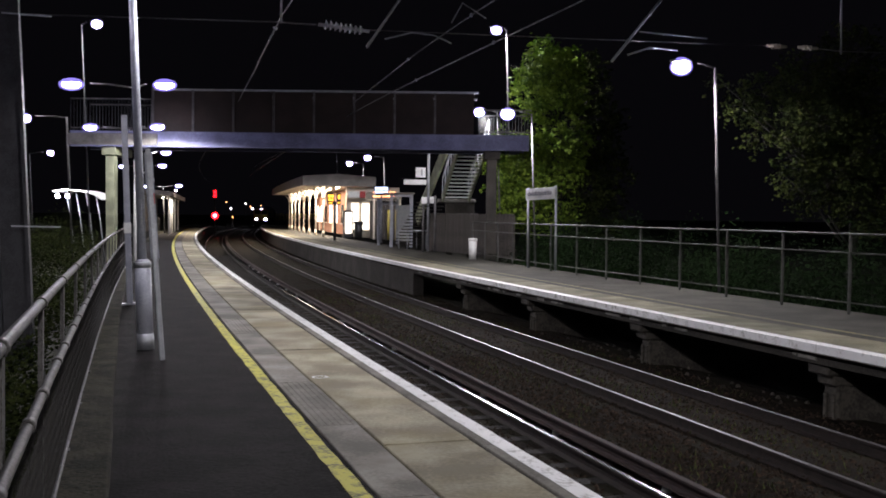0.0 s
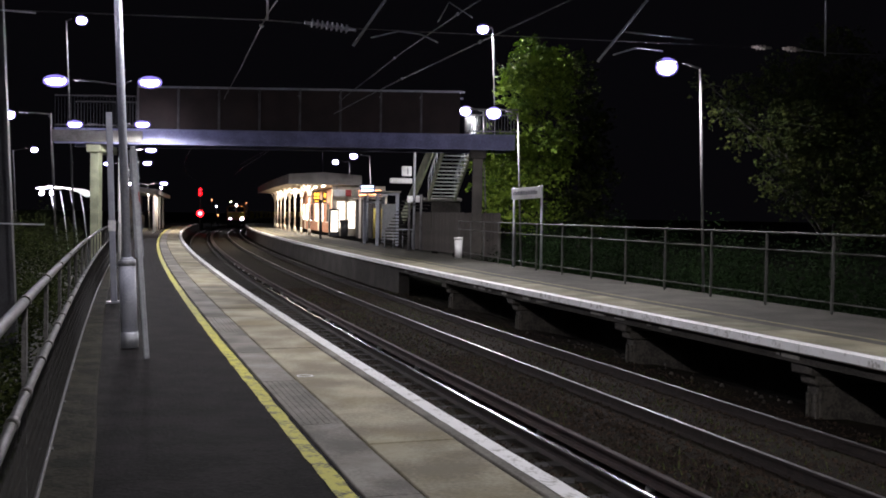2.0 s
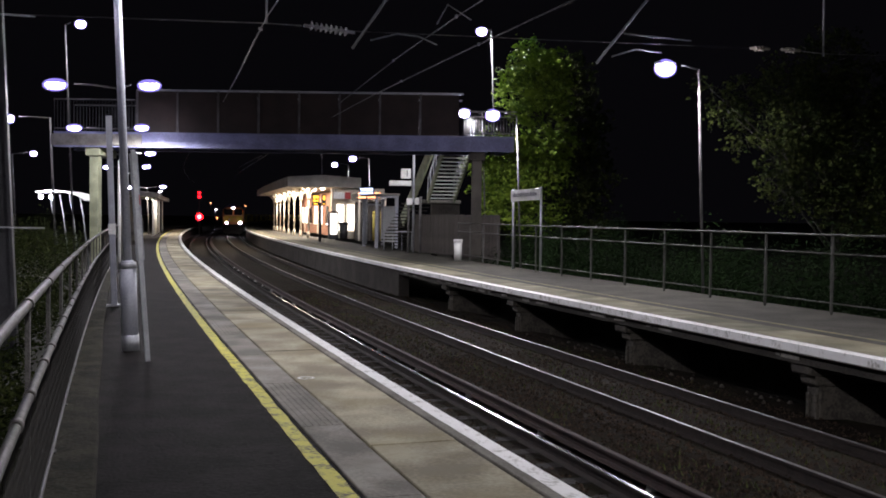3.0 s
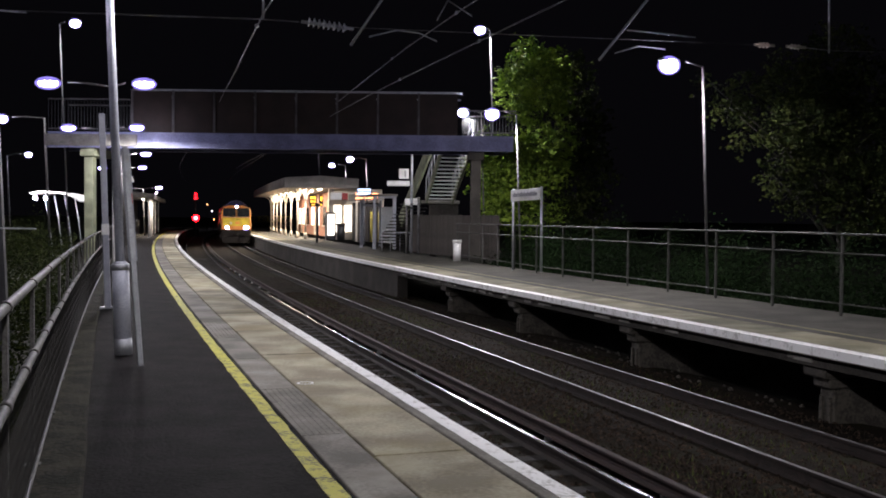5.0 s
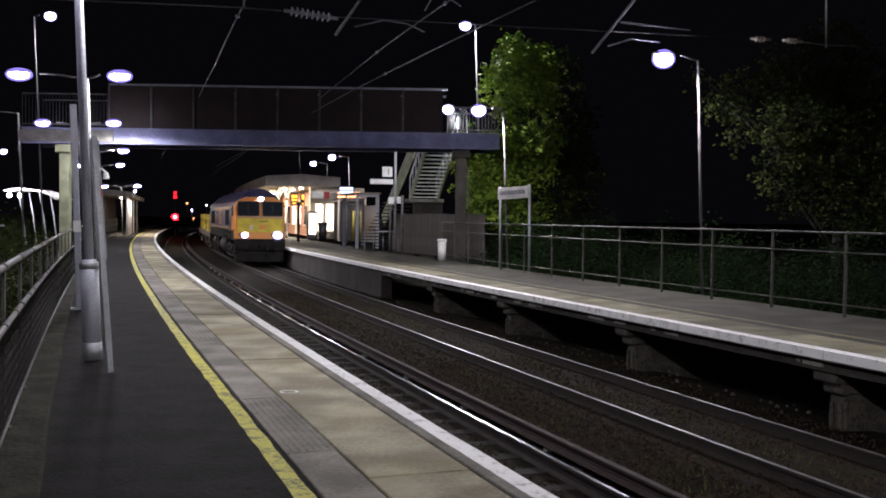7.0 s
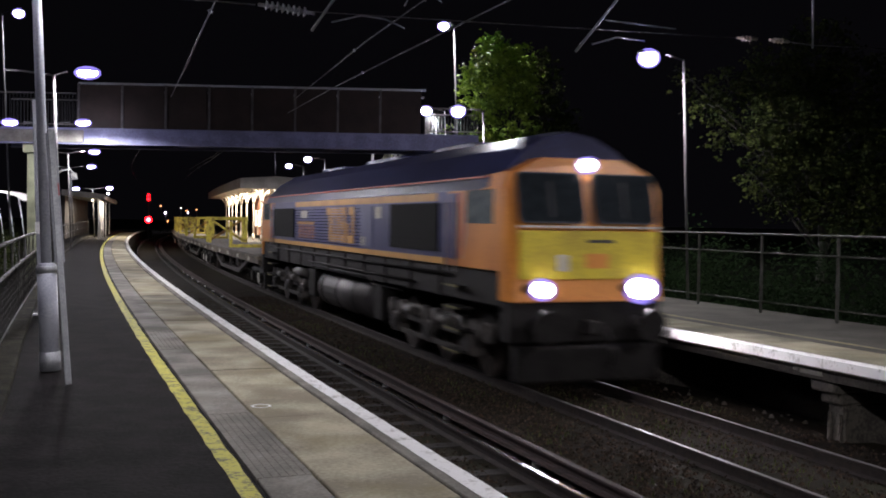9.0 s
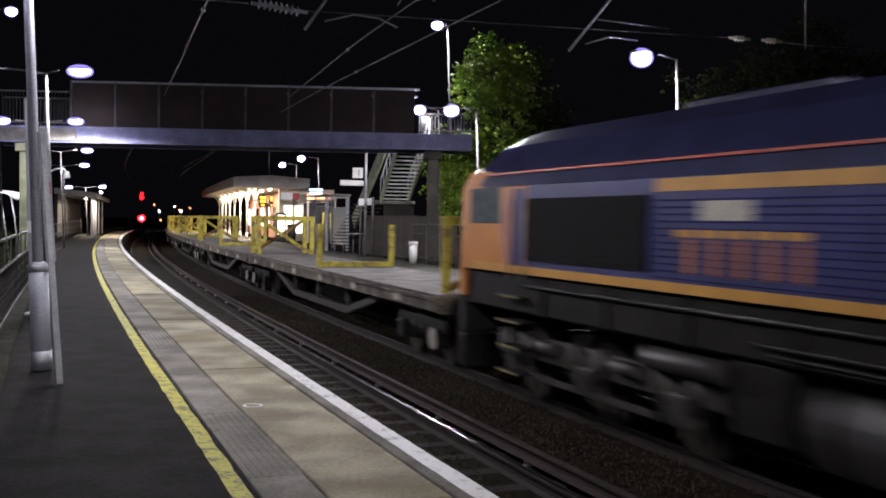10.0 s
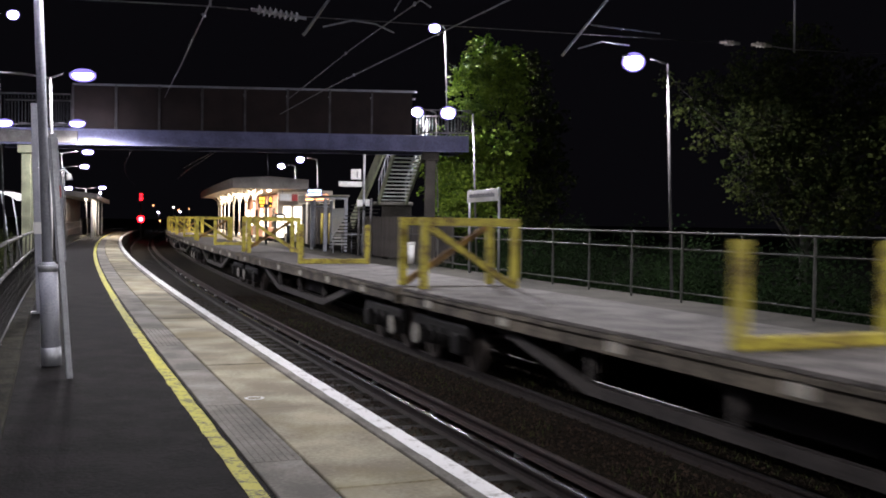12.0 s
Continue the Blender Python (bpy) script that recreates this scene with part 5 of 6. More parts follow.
M["timber"] = material("dark_fence_boards", (0.072, 0.062, 0.054), (0.042, 0.035, 0.032), 0.85, scale=3, fine=30, bump=0.3, vary=0.2, stretch=(6, 6, 1))
M["red_paint"] = material("red_paint", (0.45, 0.03, 0.03), rough=0.5, bump=0.02)
M["yellow_post"] = material("yellow_post_paint", (0.42, 0.34, 0.05), (0.3, 0.24, 0.05), 0.6, bump=0.05)


def swept(name, s0, s1, prof, mat, parent, label="", step=2.0):
    bm = B()
    ribbon(bm, s0, s1, step, prof, closed=True)
    return part(name, bm, mat, parent, label)


def station_building():
    f = thing("station_building", pose(0, 0, 0), "lit brick platform building with a long canopy on white columns", "building")
    wall = swept("wall", 71, 112, [(12.5, -0.02), (12.5, 3.85), (12.9, 3.85), (12.9, -0.02)], M["brick"], f, "orange brick wall")
    bm = B()
    a, b = along(71, 11.1), along(71, 15.2)
    bar(bm, a + Vector((0, 0, 1.92)), b + Vector((0, 0, 1.92)), 0.3, 3.85)
    part("end_wall", bm, M["cream"], f, "pale end wall")
    for s in np.arange(73.5, 110, 4.6):
        swept("window", s, s + 1.5, [(12.44, 0.95), (12.44, 2.6), (12.51, 2.6), (12.51, 0.95)], M["lit_glass"] if int(s) % 2 else M["glass"], f, step=1.5)
        swept("window_sill", s - 0.1, s + 1.6, [(12.36, 0.86), (12.36, 0.94), (12.51, 0.94), (12.51, 0.86)], M["cream"], f, step=1.7)
    for s in (76.3, 90.0, 103.8):
        swept("door", s, s + 1.1, [(12.43, 0.0), (12.43, 2.2), (12.5, 2.2), (12.5, 0.0)], M["cream"], f, step=1.1)
    for o in (11.5, 12.3):
        bm = B()
        a = along(70.8, o)
        b = along(70.8, o + 0.55)
        bar(bm, a + Vector((0, 0, 1.6)), b + Vector((0, 0, 1.6)), 0.06, 2.0)
        part("window", bm, M["lit_glass"], f, "brightly lit window")
    swept("canopy_roof", 70, 114, [(7.75, 4.52), (7.75, 4.60), (10.4, 4.78), (13.2, 4.60), (13.2, 4.45)], M["roof_board"], f, "grey canopy roof")
    swept("fascia", 70, 114, [(7.70, 3.88), (7.70, 4.55), (7.76, 4.55), (7.76, 3.88)], M["roof_board"], f, "grey fascia board")
    bm = B()
    bar(bm, along(69.95, 7.7, 4.22), along(69.95, 13.2, 4.22), 0.08, 0.72)
    part("fascia", bm, M["roof_board"], f, "grey end fascia board")
    swept("soffit", 70.1, 114, [(7.78, 3.92), (7.78, 3.97), (13.1, 3.97), (13.1, 3.92)], M["cream"], f, "pale boarded soffit")
    for i in range(8):
        s = 72.0 + 5.4 * i
        col = thing("column", stand(s, 9.5), "", "")
        col.parent = f
        for key in ("label", "category"):
            if key in col:
                del col[key]
        bm = B()
        tube(bm, (0, 0, 0), (0, 0, 0.5), 0.13, 0.11, 12)
        tube(bm, (0, 0, 0.5), (0, 0, 3.0), 0.075, 0.065, 12)
        tube(bm, (0, 0, 3.0), (0, 0, 3.15), 0.14, 0.14, 12)
        box(bm, -0.08, 0.08, -0.08, 0.08, 3.1, 3.92)
        part("shaft", bm, M["cream"], col)
        for sx, sy in ((1, 0), (-1, 0), (0, 1), (0, -1)):
            bm = B()
            r = 0.75 if sx else 2.2
            pts = [(sx * r * (1 - math.cos(t)) + sx * 0.05, sy * r * (1 - math.cos(t)) + sy * 0.05, 2.9 + 0.98 * math.sin(t)) for t in np.linspace(0, math.pi / 2, 8)]
            rod(bm, pts, 0.05, 6)
            part("bracket", bm, M["cream"], col, "curved white bracket")
    for i in range(7):
        s = 74.5 + 5.4 * i
        bm = B()
        bar(bm, along(s, 11.0, 3.87), along(s + 1.5, 11.0, 3.87), 0.12, 0.07)
        part("tube_light", bm, M["tube"], f, "bright tube light")
    return f


station_building()
for s, o in ((74.0, 9.4), (82.0, 10.2), (91.0, 10.2), (101.0, 10.2)):
    data = bpy.data.lights.new("canopy_light", "AREA")
    data.shape, data.size, data.size_y, data.energy, data.color = "RECTANGLE", 3.0, 6.0, 1150, (1.0, 0.86, 0.72)
    ob = new("canopy_light", data)
    p = along(s, o, 3.80)
    ob.matrix_world = pose(p.x, p.y, p.z, 0, 0, math.degrees(heading(s)))


def display():
    f = thing("departure_display", stand(61.5, 8.95), "dark departure display with amber figures on a post", "display")
    bm = B()
    tube(bm, (0, 0, 0), (0, 0, 2.6), 0.09, n=12)
    part("post", bm, M["dark_steel"], f)
    for x0, x1 in ((-0.52, -0.07), (0.12, 0.36)):
        bm = B()
        box(bm, x0, x1, -0.14, 0.14, 2.4, 3.15, bevel=0.02)
        part("casing", bm, M["black"], f)
    for x0, x1, z0, z1 in ((-0.47, -0.33, 2.87, 3.05), (-0.27, -0.14, 2.87, 3.05), (-0.47, -0.31, 2.66, 2.78), (-0.25, -0.14, 2.66, 2.78), (0.19, 0.3, 2.77, 3.05), (-0.42, -0.2, 2.48, 2.54), (0.19, 0.3, 2.48, 2.54)):
        bm = B()
        box(bm, x0, x1, -0.155, -0.141, z0, z1)
        part("figure_bar", bm, M["amber_led"], f, "glowing amber bar")


display()


def cabinet_sign():
    f = thing("ticket_machine", stand(69.2, 11.0), "pale lit ticket machine against the end wall", "ticket machine")
    bm = B()
    box(bm, -0.36, 0.36, -0.3, 0.3, 0, 2.05, bevel=0.03)
    part("cabinet", bm, M["dark_steel"], f)
    bm = B()
    box(bm, -0.26, 0.26, -0.33, -0.301, 0.35, 1.9, bevel=0.01)
    part("screen", bm, M["lit_glass"], f, "bright white front panel")
    g = thing("hanging_sign", stand(69.6, 11.6, 3.0), "white hanging sign with a red symbol", "sign")
    bm = B()
    box(bm, -0.55, 0.3, -0.05, 0.05, 0, 0.5, bevel=0.01)
    part("panel", bm, M["white"], g)
    bm = B()
    box(bm, 0.32, 0.75, -0.05, 0.05, 0, 0.5, bevel=0.01)
    part("symbol_panel", bm, M["red_paint"], g, "red symbol panel")
    bm = B()
    tube(bm, (-0.35, 0, 0.55), (-0.35, 0, 0.95), 0.03)
    part("hanger", bm, M["galv"], g)


cabinet_sign()
litter_bin(stand(68.0, 11.6), "dark litter bin by the ticket machine", "black", 1.25, 0.32)


def kiosk():
    f = thing("kiosk", stand(65.5, 13.2), "dark closed kiosk with orange neon lines under its roof", "kiosk")
    bm = B()
    box(bm, -1.0, 0.55, -1.2, 1.2, 0, 2.75, bevel=0.02)
    part("body", bm, M["timber"], f)
    bm = B()
    box(bm, -1.25, 0.8, -1.5, 1.4, 2.85, 3.35, bevel=0.03)
    part("roof", bm, M["roof_board"], f)
    for z in (3.30, 3.02):
        bm = B()
        tube(bm, (-1.25, -1.56, z), (0.3, -1.56, z + 0.06), 0.035)
        part("neon_tube", bm, M["neon"], f, "glowing orange tube")
    for x in (-0.1, 0.45):
        bm = B()
        tube(bm, (x, -1.45, 0), (x, -1.45, 2.1), 0.1)
        part("bollard", bm, M["yellow_post"], f, "dull yellow post")
    for x in (-1.15, 0.7):
        bm = B()
        box(bm, x - 0.06, x + 0.06, -1.5, -1.38, 0, 2.86)
        part("post", bm, M["cream"], f)


kiosk()


def shelter():
    f = thing("waiting_shelter", stand(49.5, 10.7), "open steel-framed waiting shelter with glass panels", "shelter")
    for x, y in ((-0.7, -1.6), (0.4, -1.6), (-0.7, 1.9), (0.4, 1.9)):
        bm = B()
        box(bm, x - 0.08, x + 0.08, y - 0.08, y + 0.08, 0, 2.75, bevel=0.01)
        part("post", bm, M["grey_paint"], f)
    for z in (2.75, 2.35):
        bm = B()
        box(bm, -0.78, 0.48, -1.7, -1.56, z, z + 0.12) if z > 2.5 else box(bm, -0.78, 0.48, 1.83, 1.97, z, z + 0.1)
        part("beam", bm, M["grey_paint"], f)
    bm = B()
    box(bm, -0.85, 0.55, -1.8, 2.1, 2.88, 2.97, bevel=0.02)
    part("roof", bm, M["roof_board"], f)
    bm = B()
    box(bm, 0.385, 0.415, -1.5, 1.8, 0.3, 2.3)
    part("glass_panel", bm, M["clear"], f)
    g = thing("lit_sign", pose(-4.25, 62.0, 3.05), "small lit blue-white sign box on a post", "sign")
    bm = B()
    box(bm, -0.45, 0.45, -0.1, 0.1, 0.0, 0.5, bevel=0.02)
    part("box", bm, M["dark_steel"], g)
    for z in (0.06, 0.28):
        bm = B()
        box(bm, -0.4, 0.4, -0.115, -0.101, z, z + 0.14)
        part("panel", bm, M["blue_sign"], g, "glowing blue-white panel")
    bm = B()
    tube(bm, (0, 0, -3.05), (0, 0, 0), 0.07)
    part("post", bm, M["galv"], g)


shelter()


def barrier():
    f = thing("guard_rail", stand(45.3, 10.75), "low tubular guard rail on the platform", "railing")
    bm = B()
    rod(bm, [(-0.9, 0, 0), (-0.9, 0, 0.95), (0.55, 0, 0.95), (0.55, 0, 0)], 0.04)
    part("hoop", bm, M["galv"], f)
    for x in (-0.45, 0.05):
        bm = B()
        tube(bm, (x, 0, 0), (x, 0, 0.95), 0.025)
        part("bar", bm, M["galv"], f)


barrier()


def number_sign():
    f = thing("platform_sign", pose(-1.0, 48.4, 0), "slim post carrying platform number and direction signs", "sign")
    bm = B()
    tube(bm, (0, 0, 0), (0, 0, 5.05), 0.06, n=10)
    part("post", bm, M["galv"], f)
    bm = B()
    box(bm, -0.62, -0.14, -0.09, -0.04, 3.6, 4.08, bevel=0.01)
    part("number_panel", bm, M["white"], f)
    txt = bpy.data.curves.new("number", "FONT")
    txt.body, txt.size, txt.extrude = "1", 0.46, 0.004
    tmp = new("tmp", txt)
    me = bpy.data.meshes.new_from_object(tmp.evaluated_get(bpy.context.evaluated_depsgraph_get()))
    bpy.data.objects.remove(tmp)
    me.materials.clear()
    me.materials.append(M["sign_grey"])
    o = new("figure", me)
    o.parent = f
    o.matrix_basis = pose(-0.44, -0.097, 3.68, 90, 0, 0)
    bm = B()
    box(bm, -1.2, -0.1, -0.08, -0.03, 3.25, 3.49, bevel=0.01)
    part("direction_panel", bm, M["white"], f)
    for x, h in ((-0.2, 2.6), (0.36, 2.7)):
        bm = B()
        tube(bm, (x, -1.2, 0), (x, -1.2, h), 0.055, n=8)
        part("side_post", bm, M["mast_steel"], f)
    for x, w, z0 in ((-0.29, 0.26, 2.3), (0.10, 0.2, 2.32)):
        bm = B()
        box(bm, x, x + w, -1.32, -1.27, z0, z0 + 0.32, bevel=0.01)
        part("notice_panel", bm, M["white"], f)


number_sign()


def board_fence():
    f = thing("board_fence", pose(0, 0, 0), "dark close-boarded fence at the foot of the stairs", "fence")
    a, b = Vector((2.75, 40.3, 0)), Vector((-1.0, 49.6, 0))
    n = 64
    d = (b - a)
    ang = math.degrees(math.atan2(d.y, d.x))
    bm = B()
    w = d.length / n
    box(bm, 0.006, w - 0.006, -0.012, 0.012, 0, 1.85, bevel=0.004)
    first = part("board", bm, M["timber"], f)
    for i in range(n):
        p = a.lerp(b, i / n)
        m = pose(p.x, p.y, random.uniform(-0.02, 0.02), 0, 0, ang)
        if i == 0:
            first.matrix_basis = m
        else:
            share("board", first, f, m)
    for z in (0.35, 1.5):
        bm = B()
        bar(bm, a + Vector((0.05, 0.03, z)), b + Vector((0.05, 0.03, z)), 0.05, 0.09)
        part("rail", bm, M["timber"], f)


board_fence()


def near_canopy():
    f = thing("platform_canopy", pose(0, 0, 0), "small lit canopy on white posts along the near platform", "canopy")
    swept("roof", 74, 104, [(-1.7, 2.95), (-1.7, 3.3), (-4.6, 3.6), (-4.6, 3.2)], M["roof_board"], f)
    swept("back_wall", 76, 104, [(-4.5, -0.02), (-4.5, 3.2), (-4.7, 3.2), (-4.7, -0.02)], M["dark_concrete"], f)
    for s in (75.0, 77.5, 80.5, 84.5, 90.0, 97.0):
        bm = B()
        p = along(s, -2.1)
        tube(bm, p, p + Vector((0, 0, 3.0)), 0.05, n=10)
        part("post", bm, M["white"], f)
    for s in (77.0, 88.0):
        bm = B()
        bar(bm, along(s, -2.6, 2.92), along(s + 1.4, -2.6, 2.92), 0.1, 0.06)
        part("tube_light", bm, M["tube"], f, "bright tube light")


near_canopy()
data = bpy.data.lights.new("canopy_light", "AREA")
data.shape, data.size, data.size_y, data.energy, data.color = "RECTANGLE", 1.5, 10.0, 850, (1.0, 0.86, 0.74)
ob = new("canopy_light", data)
p = along(82, -2.9, 2.85)
ob.matrix_world = pose(p.x, p.y, p.z, 0, 0, math.degrees(heading(82)))


def signal(place, lens, label):
    f = thing("railway_signal", pose(*place, 0, 0, 17), label, "signal")
    bm = B()
    tube(bm, (0, 0.12, 0), (0, 0.12, 5.2), 0.07)
    part("post", bm, M["dark_steel"], f)
    for z, r in lens:
        bm = B()
        box(bm, -0.32, 0.32, -0.02, 0.1, z - 0.34, z + 0.34, bevel=0.03)
        head = part("head", bm, M["black"], f)
        bm = B()
        tube(bm, (0, -0.03, z), (0, -0.05, z), r, n=20)
        part("lens", bm, M["red_light"], head, "glowing red lens")
        if r > 0.3:
            # pale disc added as the lamp's overexposed centre
            bm = B()
            tube(bm, (0, -0.05, z), (0, -0.07, z), r * 0.55, n=16)
            part("overexposed_core", bm, M["red_core"], head, "pale disc for the overexposed centre of the red lens")
        bm = B()
        for t in np.linspace(0.15, math.pi - 0.15, 9):
            bar(bm, (r * 1.12 * math.cos(t), -0.02, z + r * 1.12 * math.sin(t)), (r * 1.12 * math.cos(t), -0.32, z + r * 1.12 * math.sin(t)), 0.07, 0.015)
        part("hood", bm, M["black"], head)


# the 0.40 lens is drawn oversize so that it holds the red halo
signal((-28.4, 120.0, -0.95), ((2.35, 0.40), (4.75, 0.18), (5.2, 0.16)), "railway signal showing red at the platform end")

for i, (x, y, d, mat) in enumerate(((413, 358, 200, "neon"), (421, 369, 220, "lamp_glow"), (445, 361, 240, "tube"), (453, 366, 240, "neon"), (456, 369, 250, "lamp_glow"), (470, 364, 250, "neon"), (424, 383, 180, "neon"), (330, 338, 150, "lamp_glow"))):
    px, pz = (x - 784) / 1647 * d, 1.69 + (368 + x * 0.0207 - y) / 1647 * d
    f = thing("distant_lamp", pose(px, d, -1.3), "small distant lamp on a dark post", "lamp", "distant lamps")
    bm = B()
    tube(bm, (0, 0, 0), (0, 0, pz + 1.3), 0.06, n=6)
    part("post", bm, M["dark_steel"], f)
    bm = B()
    bmesh.ops.create_icosphere(bm, subdivisions=2, radius=0.13)
    o = part("globe", bm, M[mat], f, "glowing globe")
    o.matrix_basis = pose(0, 0, pz + 1.3)

# ---- overhead line ----


def overhead_line():
    f = thing("overhead_mast", stand(16, -4.85, -1.3) @ pose(0, 0, 0, 0, -2.3, 0), "broad weathered steel mast of the overhead line", "mast")
    bm = B()
    prof = [(-0.30, -0.2), (-0.24, -0.2), (-0.24, -0.012), (0.24, -0.012), (0.24, -0.2), (0.30, -0.2), (0.30, 0.2), (0.24, 0.2), (0.24, 0.012), (-0.24, 0.012), (-0.24, 0.2), (-0.30, 0.2)]
    ends = [[bm.verts.new((x, y, z)) for x, y in prof] for z in (0, 10.5)]
    for j in range(12):
        bm.faces.new((ends[0][j], ends[0][(j + 1) % 12], ends[1][(j + 1) % 12], ends[1][j]))
    for e in ends:
        bm.faces.new(e)
    bmesh.ops.recalc_face_normals(bm, faces=bm.faces[:])
    part("column", bm, M["dark_steel"], f)
    for z in (2.75, 6.85):
        bm = B()
        bar(bm, (0, -0.22, z), (0.9, -0.22, z - 0.05), 0.03, 0.03)
        part("bracket", bm, M["galv"], f)
    span = thing("cross_span", pose(0, 0, 0), "cross-span wires with ribbed insulators over the tracks", "overhead line")

    def P(off, z, s=16.0):
        return along(s, off, z)

    bm = B()
    rod(bm, [P(-4.9, 5.58), P(0.2, 5.76), P(1.0, 5.76)], 0.012, 6)
    rod(bm, [P(2.1, 5.72), P(7.0, 5.84), P(12.2, 5.98)], 0.008, 6)
    rod(bm, [P(13.4, 6.0), P(14.2, 5.97), P(30.0, 6.5)], 0.014, 6)
    part("span_wire", bm, M["wire"], span)
    for o0, o1, z0, z1, r, n in ((1.20, 2.05, 5.77, 5.69, 0.10, 8), (12.2, 12.5, 5.98, 5.99, 0.07, 3), (13.1, 13.4, 6.0, 6.0, 0.07, 3)):
        bm = B()
        tube(bm, P(o0 - 0.15, z0), P(o1 + 0.1, z1), 0.035, n=10)
        for k in range(n):
            a, b = P(o0, z0).lerp(P(o1, z1), k / n), P(o0, z0).lerp(P(o1, z1), (k + 0.45) / n)
            tube(bm, a, b, r, r * 0.45, 14)
        part("insulator", bm, M["cream"] if n < 5 else M["galv"], span, "ribbed insulator")
    for pts, r in (([(0.26, 5.76), (0.26, 8.2)], 0.022), ([(14.2, 5.9), (14.15, 8.4)], 0.025), ([(2.1, 5.35), (2.95, 6.62), (3.4, 7.3)], 0.03), ([(7.9, 5.37), (9.35, 7.12), (10.0, 7.9)], 0.03), ([(2.5, 5.55), (3.1, 5.73), (3.6, 5.70), (4.0, 5.55)], 0.016), ([(8.3, 5.55), (8.9, 5.75), (9.6, 5.72)], 0.016), ([(8.6, 6.1), (10.4, 6.05)], 0.014), ([(4.0, 6.0), (4.25, 6.45), (4.8, 6.15)], 0.014)):
        bm = B()
        rod(bm, [P(*p) for p in pts], r, 8)
        part("steady_arm", bm, M["galv"], span)
    for name, pts in (("near", [(-30, 0.0, 6.4), (18.2, 0.58, 6.35), (28, 0.93, 6.35), (37.5, 1.13, 6.35), (56.4, 1.17, 6.35), (93, 0.0, 6.35), (150, -1.2, 6.35)]),
                      ("far", [(-30, 3.6, 6.4), (16.2, 4.75, 6.4), (22.6, 5.01, 6.4), (28, 5.33, 6.4), (36.3, 5.78, 6.4), (48.7, 6.2, 6.4), (75.2, 6.13, 6.4), (97, 5.3, 6.4)]),
                      ("far2", [(-30, 5.0, 5.8), (13, 5.34, 5.8), (28, 5.34, 5.8), (40, 5.48, 5.8), (70, 5.6, 5.8), (110, 5.0, 5.8)])):
        w = thing("overhead_wire", pose(0, 0, 0), "thin overhead line wire along the track", "wire", "overhead wires")
        bm = B()
        ss = np.concatenate([np.linspace(a[0], b[0], 6, endpoint=False) for a, b in zip(pts[:-1], pts[1:])] + [[pts[-1][0]]])
        line = [along(s, float(np.interp(s, [p[0] for p in pts], [p[1] for p in pts])), float(np.interp(s, [p[0] for p in pts], [p[2] for p in pts]))) for s in ss]
        rod(bm, line, 0.013, 6)
        part("strand", bm, M["wire"], w)
        for s in (17.0, 24.0) if name != "near" else (20.0,):
            bm = B()
            a = along(s, float(np.interp(s, [p[0] for p in pts], [p[1] for p in pts])), float(np.interp(s, [p[0] for p in pts], [p[2] for p in pts])))
            tube(bm, a + Vector((0, -0.12, 0)), a + Vector((0, 0.12, 0.02)), 0.035, n=8)
            part("clamp", bm, M["galv"], w)


overhead_line()

# ---- near platform furniture ----


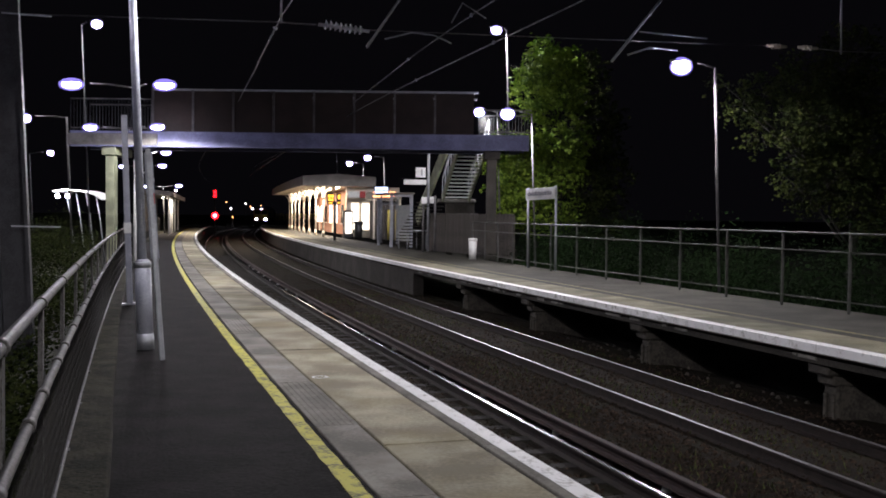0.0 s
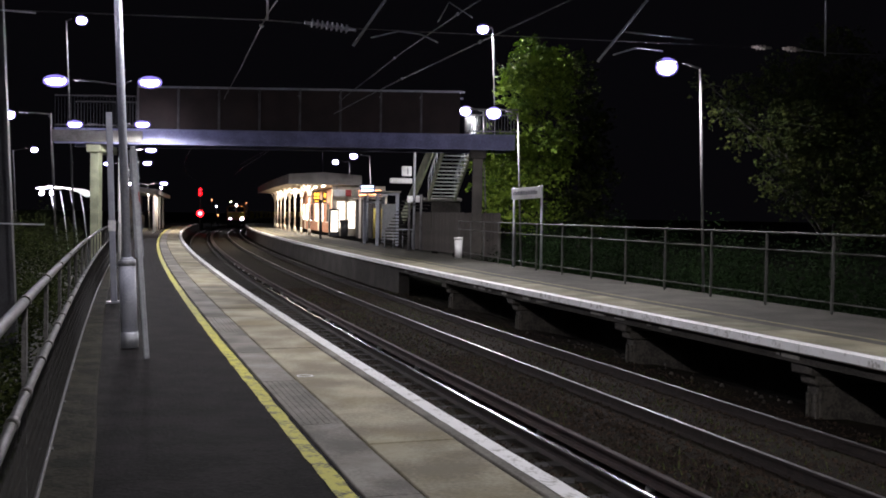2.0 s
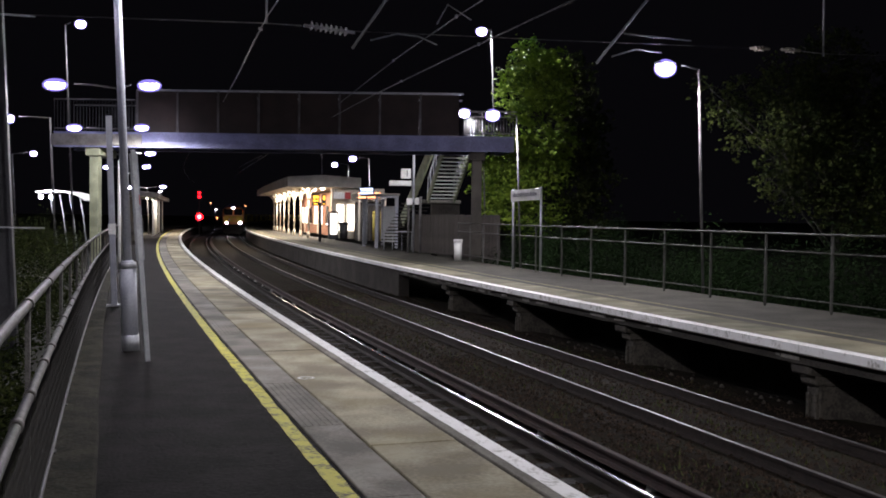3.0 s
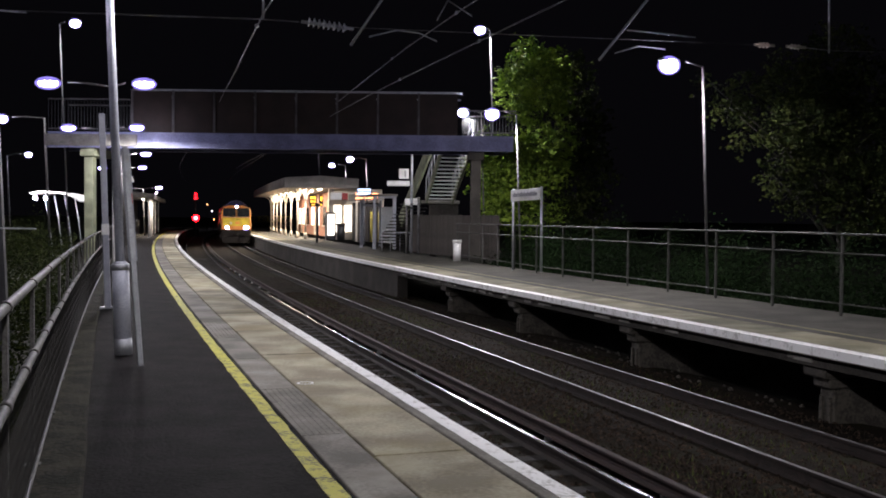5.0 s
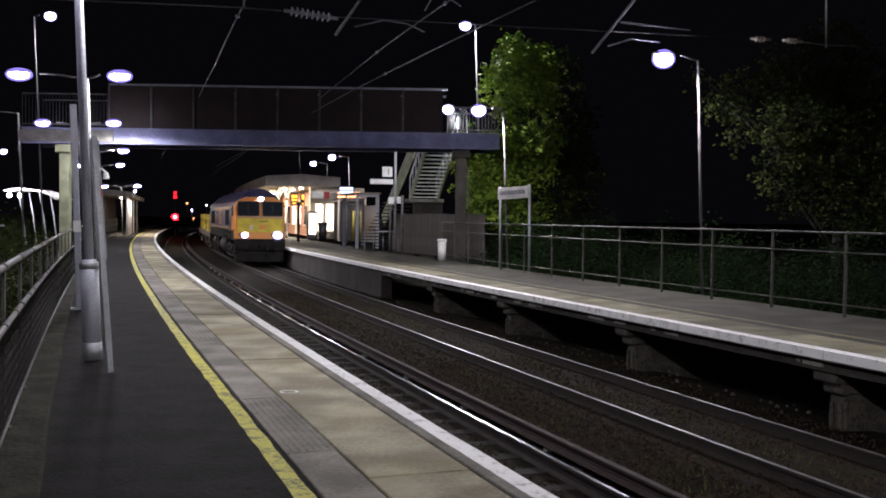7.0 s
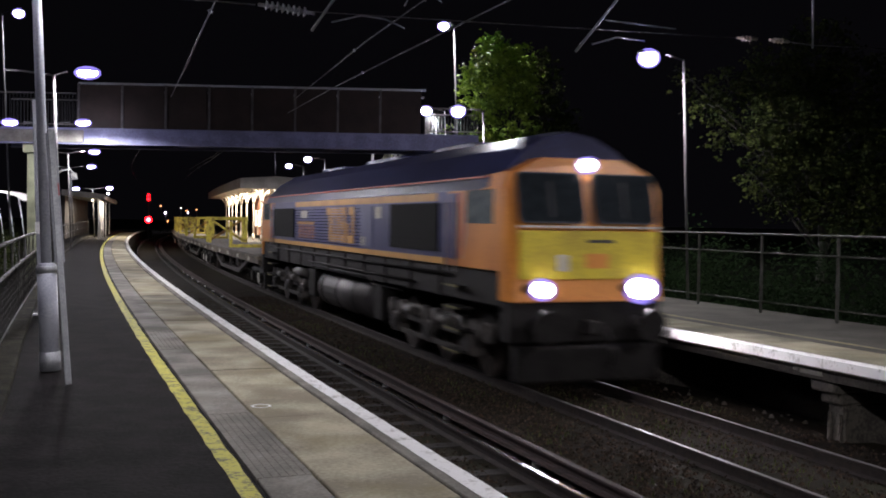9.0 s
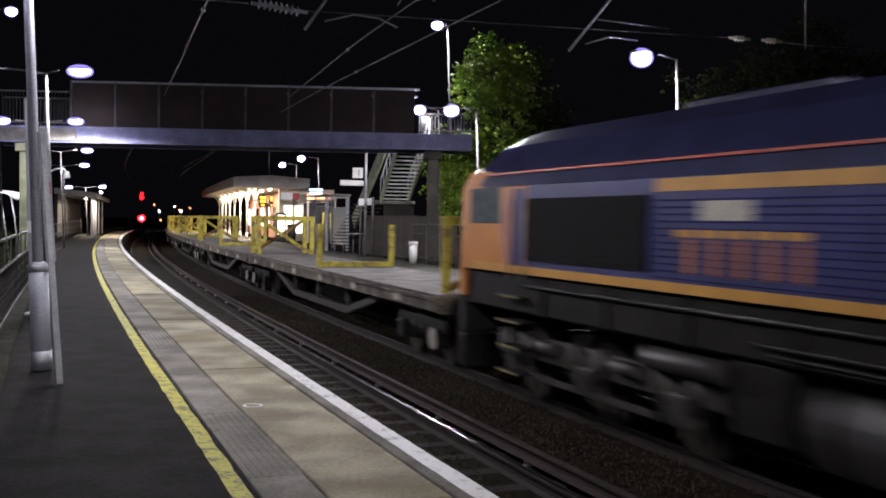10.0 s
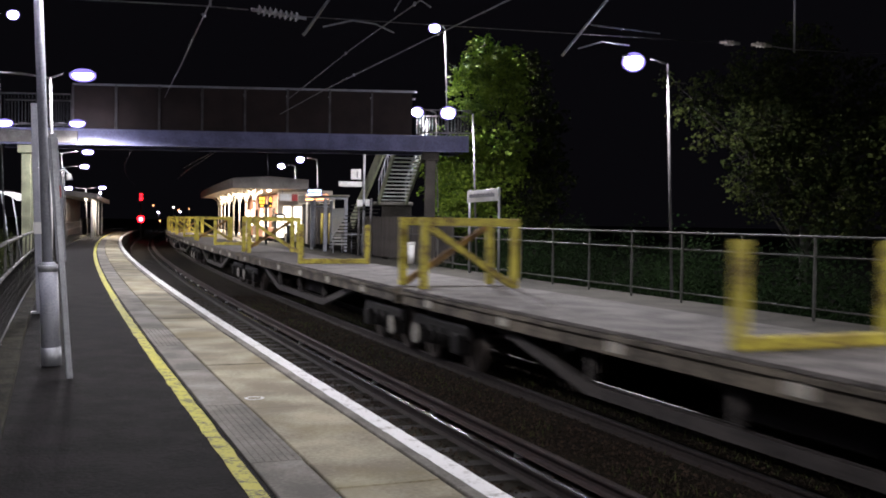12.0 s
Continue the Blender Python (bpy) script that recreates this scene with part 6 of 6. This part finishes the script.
def grey_mast():
    f = thing("equipment_post", stand(14.5, -2.75) @ pose(0, 0, 0, 0, -1.8, 0), "slim grey square equipment post by the fence", "post")
    bm = B()
    box(bm, -0.055, 0.055, -0.055, 0.055, 0, 3.56, bevel=0.008)
    part("post", bm, M["grey_paint"], f)
    bm = B()
    box(bm, -0.2, 0.12, -0.1, 0.1, 0, 0.03)
    part("foot", bm, M["galv"], f)
    bm = B()
    box(bm, -0.065, 0.065, -0.07, -0.056, 1.35, 1.55)
    part("band", bm, M["white"], f)
    g = thing("sign_post", pose(-3.23, 10.95, 0, 0, -4.0, 18), "leaning pale post with a narrow edge-on notice", "sign post")
    bm = B()
    box(bm, -0.03, 0.03, -0.03, 0.03, 0, 2.5, bevel=0.006)
    part("post", bm, M["galv"], g)
    bm = B()
    box(bm, -0.05, 0.045, -0.02, 0.02, 1.2, 2.46, bevel=0.006)
    part("notice", bm, M["grey_paint"], g)
    bm = B()
    box(bm, -0.02, 0.04, -0.026, -0.021, 1.85, 1.97)
    part("red_mark", bm, M["red_paint"], g, "red mark")
    c = thing("camera_post", stand(27.0, -2.75), "white camera post with a curved bracket", "camera")
    bm = B()
    tube(bm, (0, 0, 0), (0, 0, 3.35), 0.05, n=10)
    part("post", bm, M["white"], c)
    bm = B()
    rod(bm, [(0, 0, 2.85), (0.18, 0, 2.95), (0.36, 0, 2.98), (0.46, 0, 2.88)], 0.025)
    part("bracket", bm, M["white"], c)
    bm = B()
    tube(bm, (0.46, 0, 2.88), (0.48, 0, 2.70), 0.07, 0.10, 12)
    part("dome", bm, M["white"], c)


grey_mast()


def bus_shelter():
    f = thing("cycle_shelter", pose(-19.45, 50.0, -0.9), "white curved-roof shelter with leaning frames beyond the fence", "shelter")
    for i in range(5):
        x = 0.15 + 0.50 * i
        bm = B()
        rod(bm, [(x + 0.38, 0, 0), (x + 0.1, 0, 2.4), (x - 0.1, 0, 3.55)], 0.035)
        part("frame", bm, M["galv"], f)
    bm = B()
    pts = [(-0.2, 3.62), (0.45, 3.72), (1.2, 3.66), (1.85, 3.5), (2.25, 3.25)]
    for (xa, za), (xb, zb) in zip(pts[:-1], pts[1:]):
        bar(bm, (xa, 0.0, za), (xb, 0.0, zb), 2.4, 0.06)
    part("roof", bm, M["white"], f, "curved white roof")
    for x in (0.0, 0.5):
        bm = B()
        bmesh.ops.create_uvsphere(bm, u_segments=12, v_segments=6, radius=0.10)
        o = part("lamp", bm, M["lamp_glow"], f, "glowing round lamp")
        o.matrix_basis = pose(x, -1.0, 3.4)


bus_shelter()
lamp_light("shelter_lamp", (-18.9, 48.4, 2.9), 480, aim=(-18.4, 50, 1.5))


def motions():
    for ob, mid in TRAIN:
        rows = []
        for i in range(49):
            t = i * 0.25
            s = FRONT_9 + SPEED * (9.0 - t) + mid
            rows.append((t, stand(s, FAR_TRACK, RAIL_Z)))
        walk(ob, rows)
    for w, y, r in ROLLING:
        rows = [(i / FPS, Matrix.Translation((0, y, r)) @ Matrix.Rotation(SPEED / r * i / FPS, 4, "X")) for i in range(361)]
        walk(w, rows)


motions()
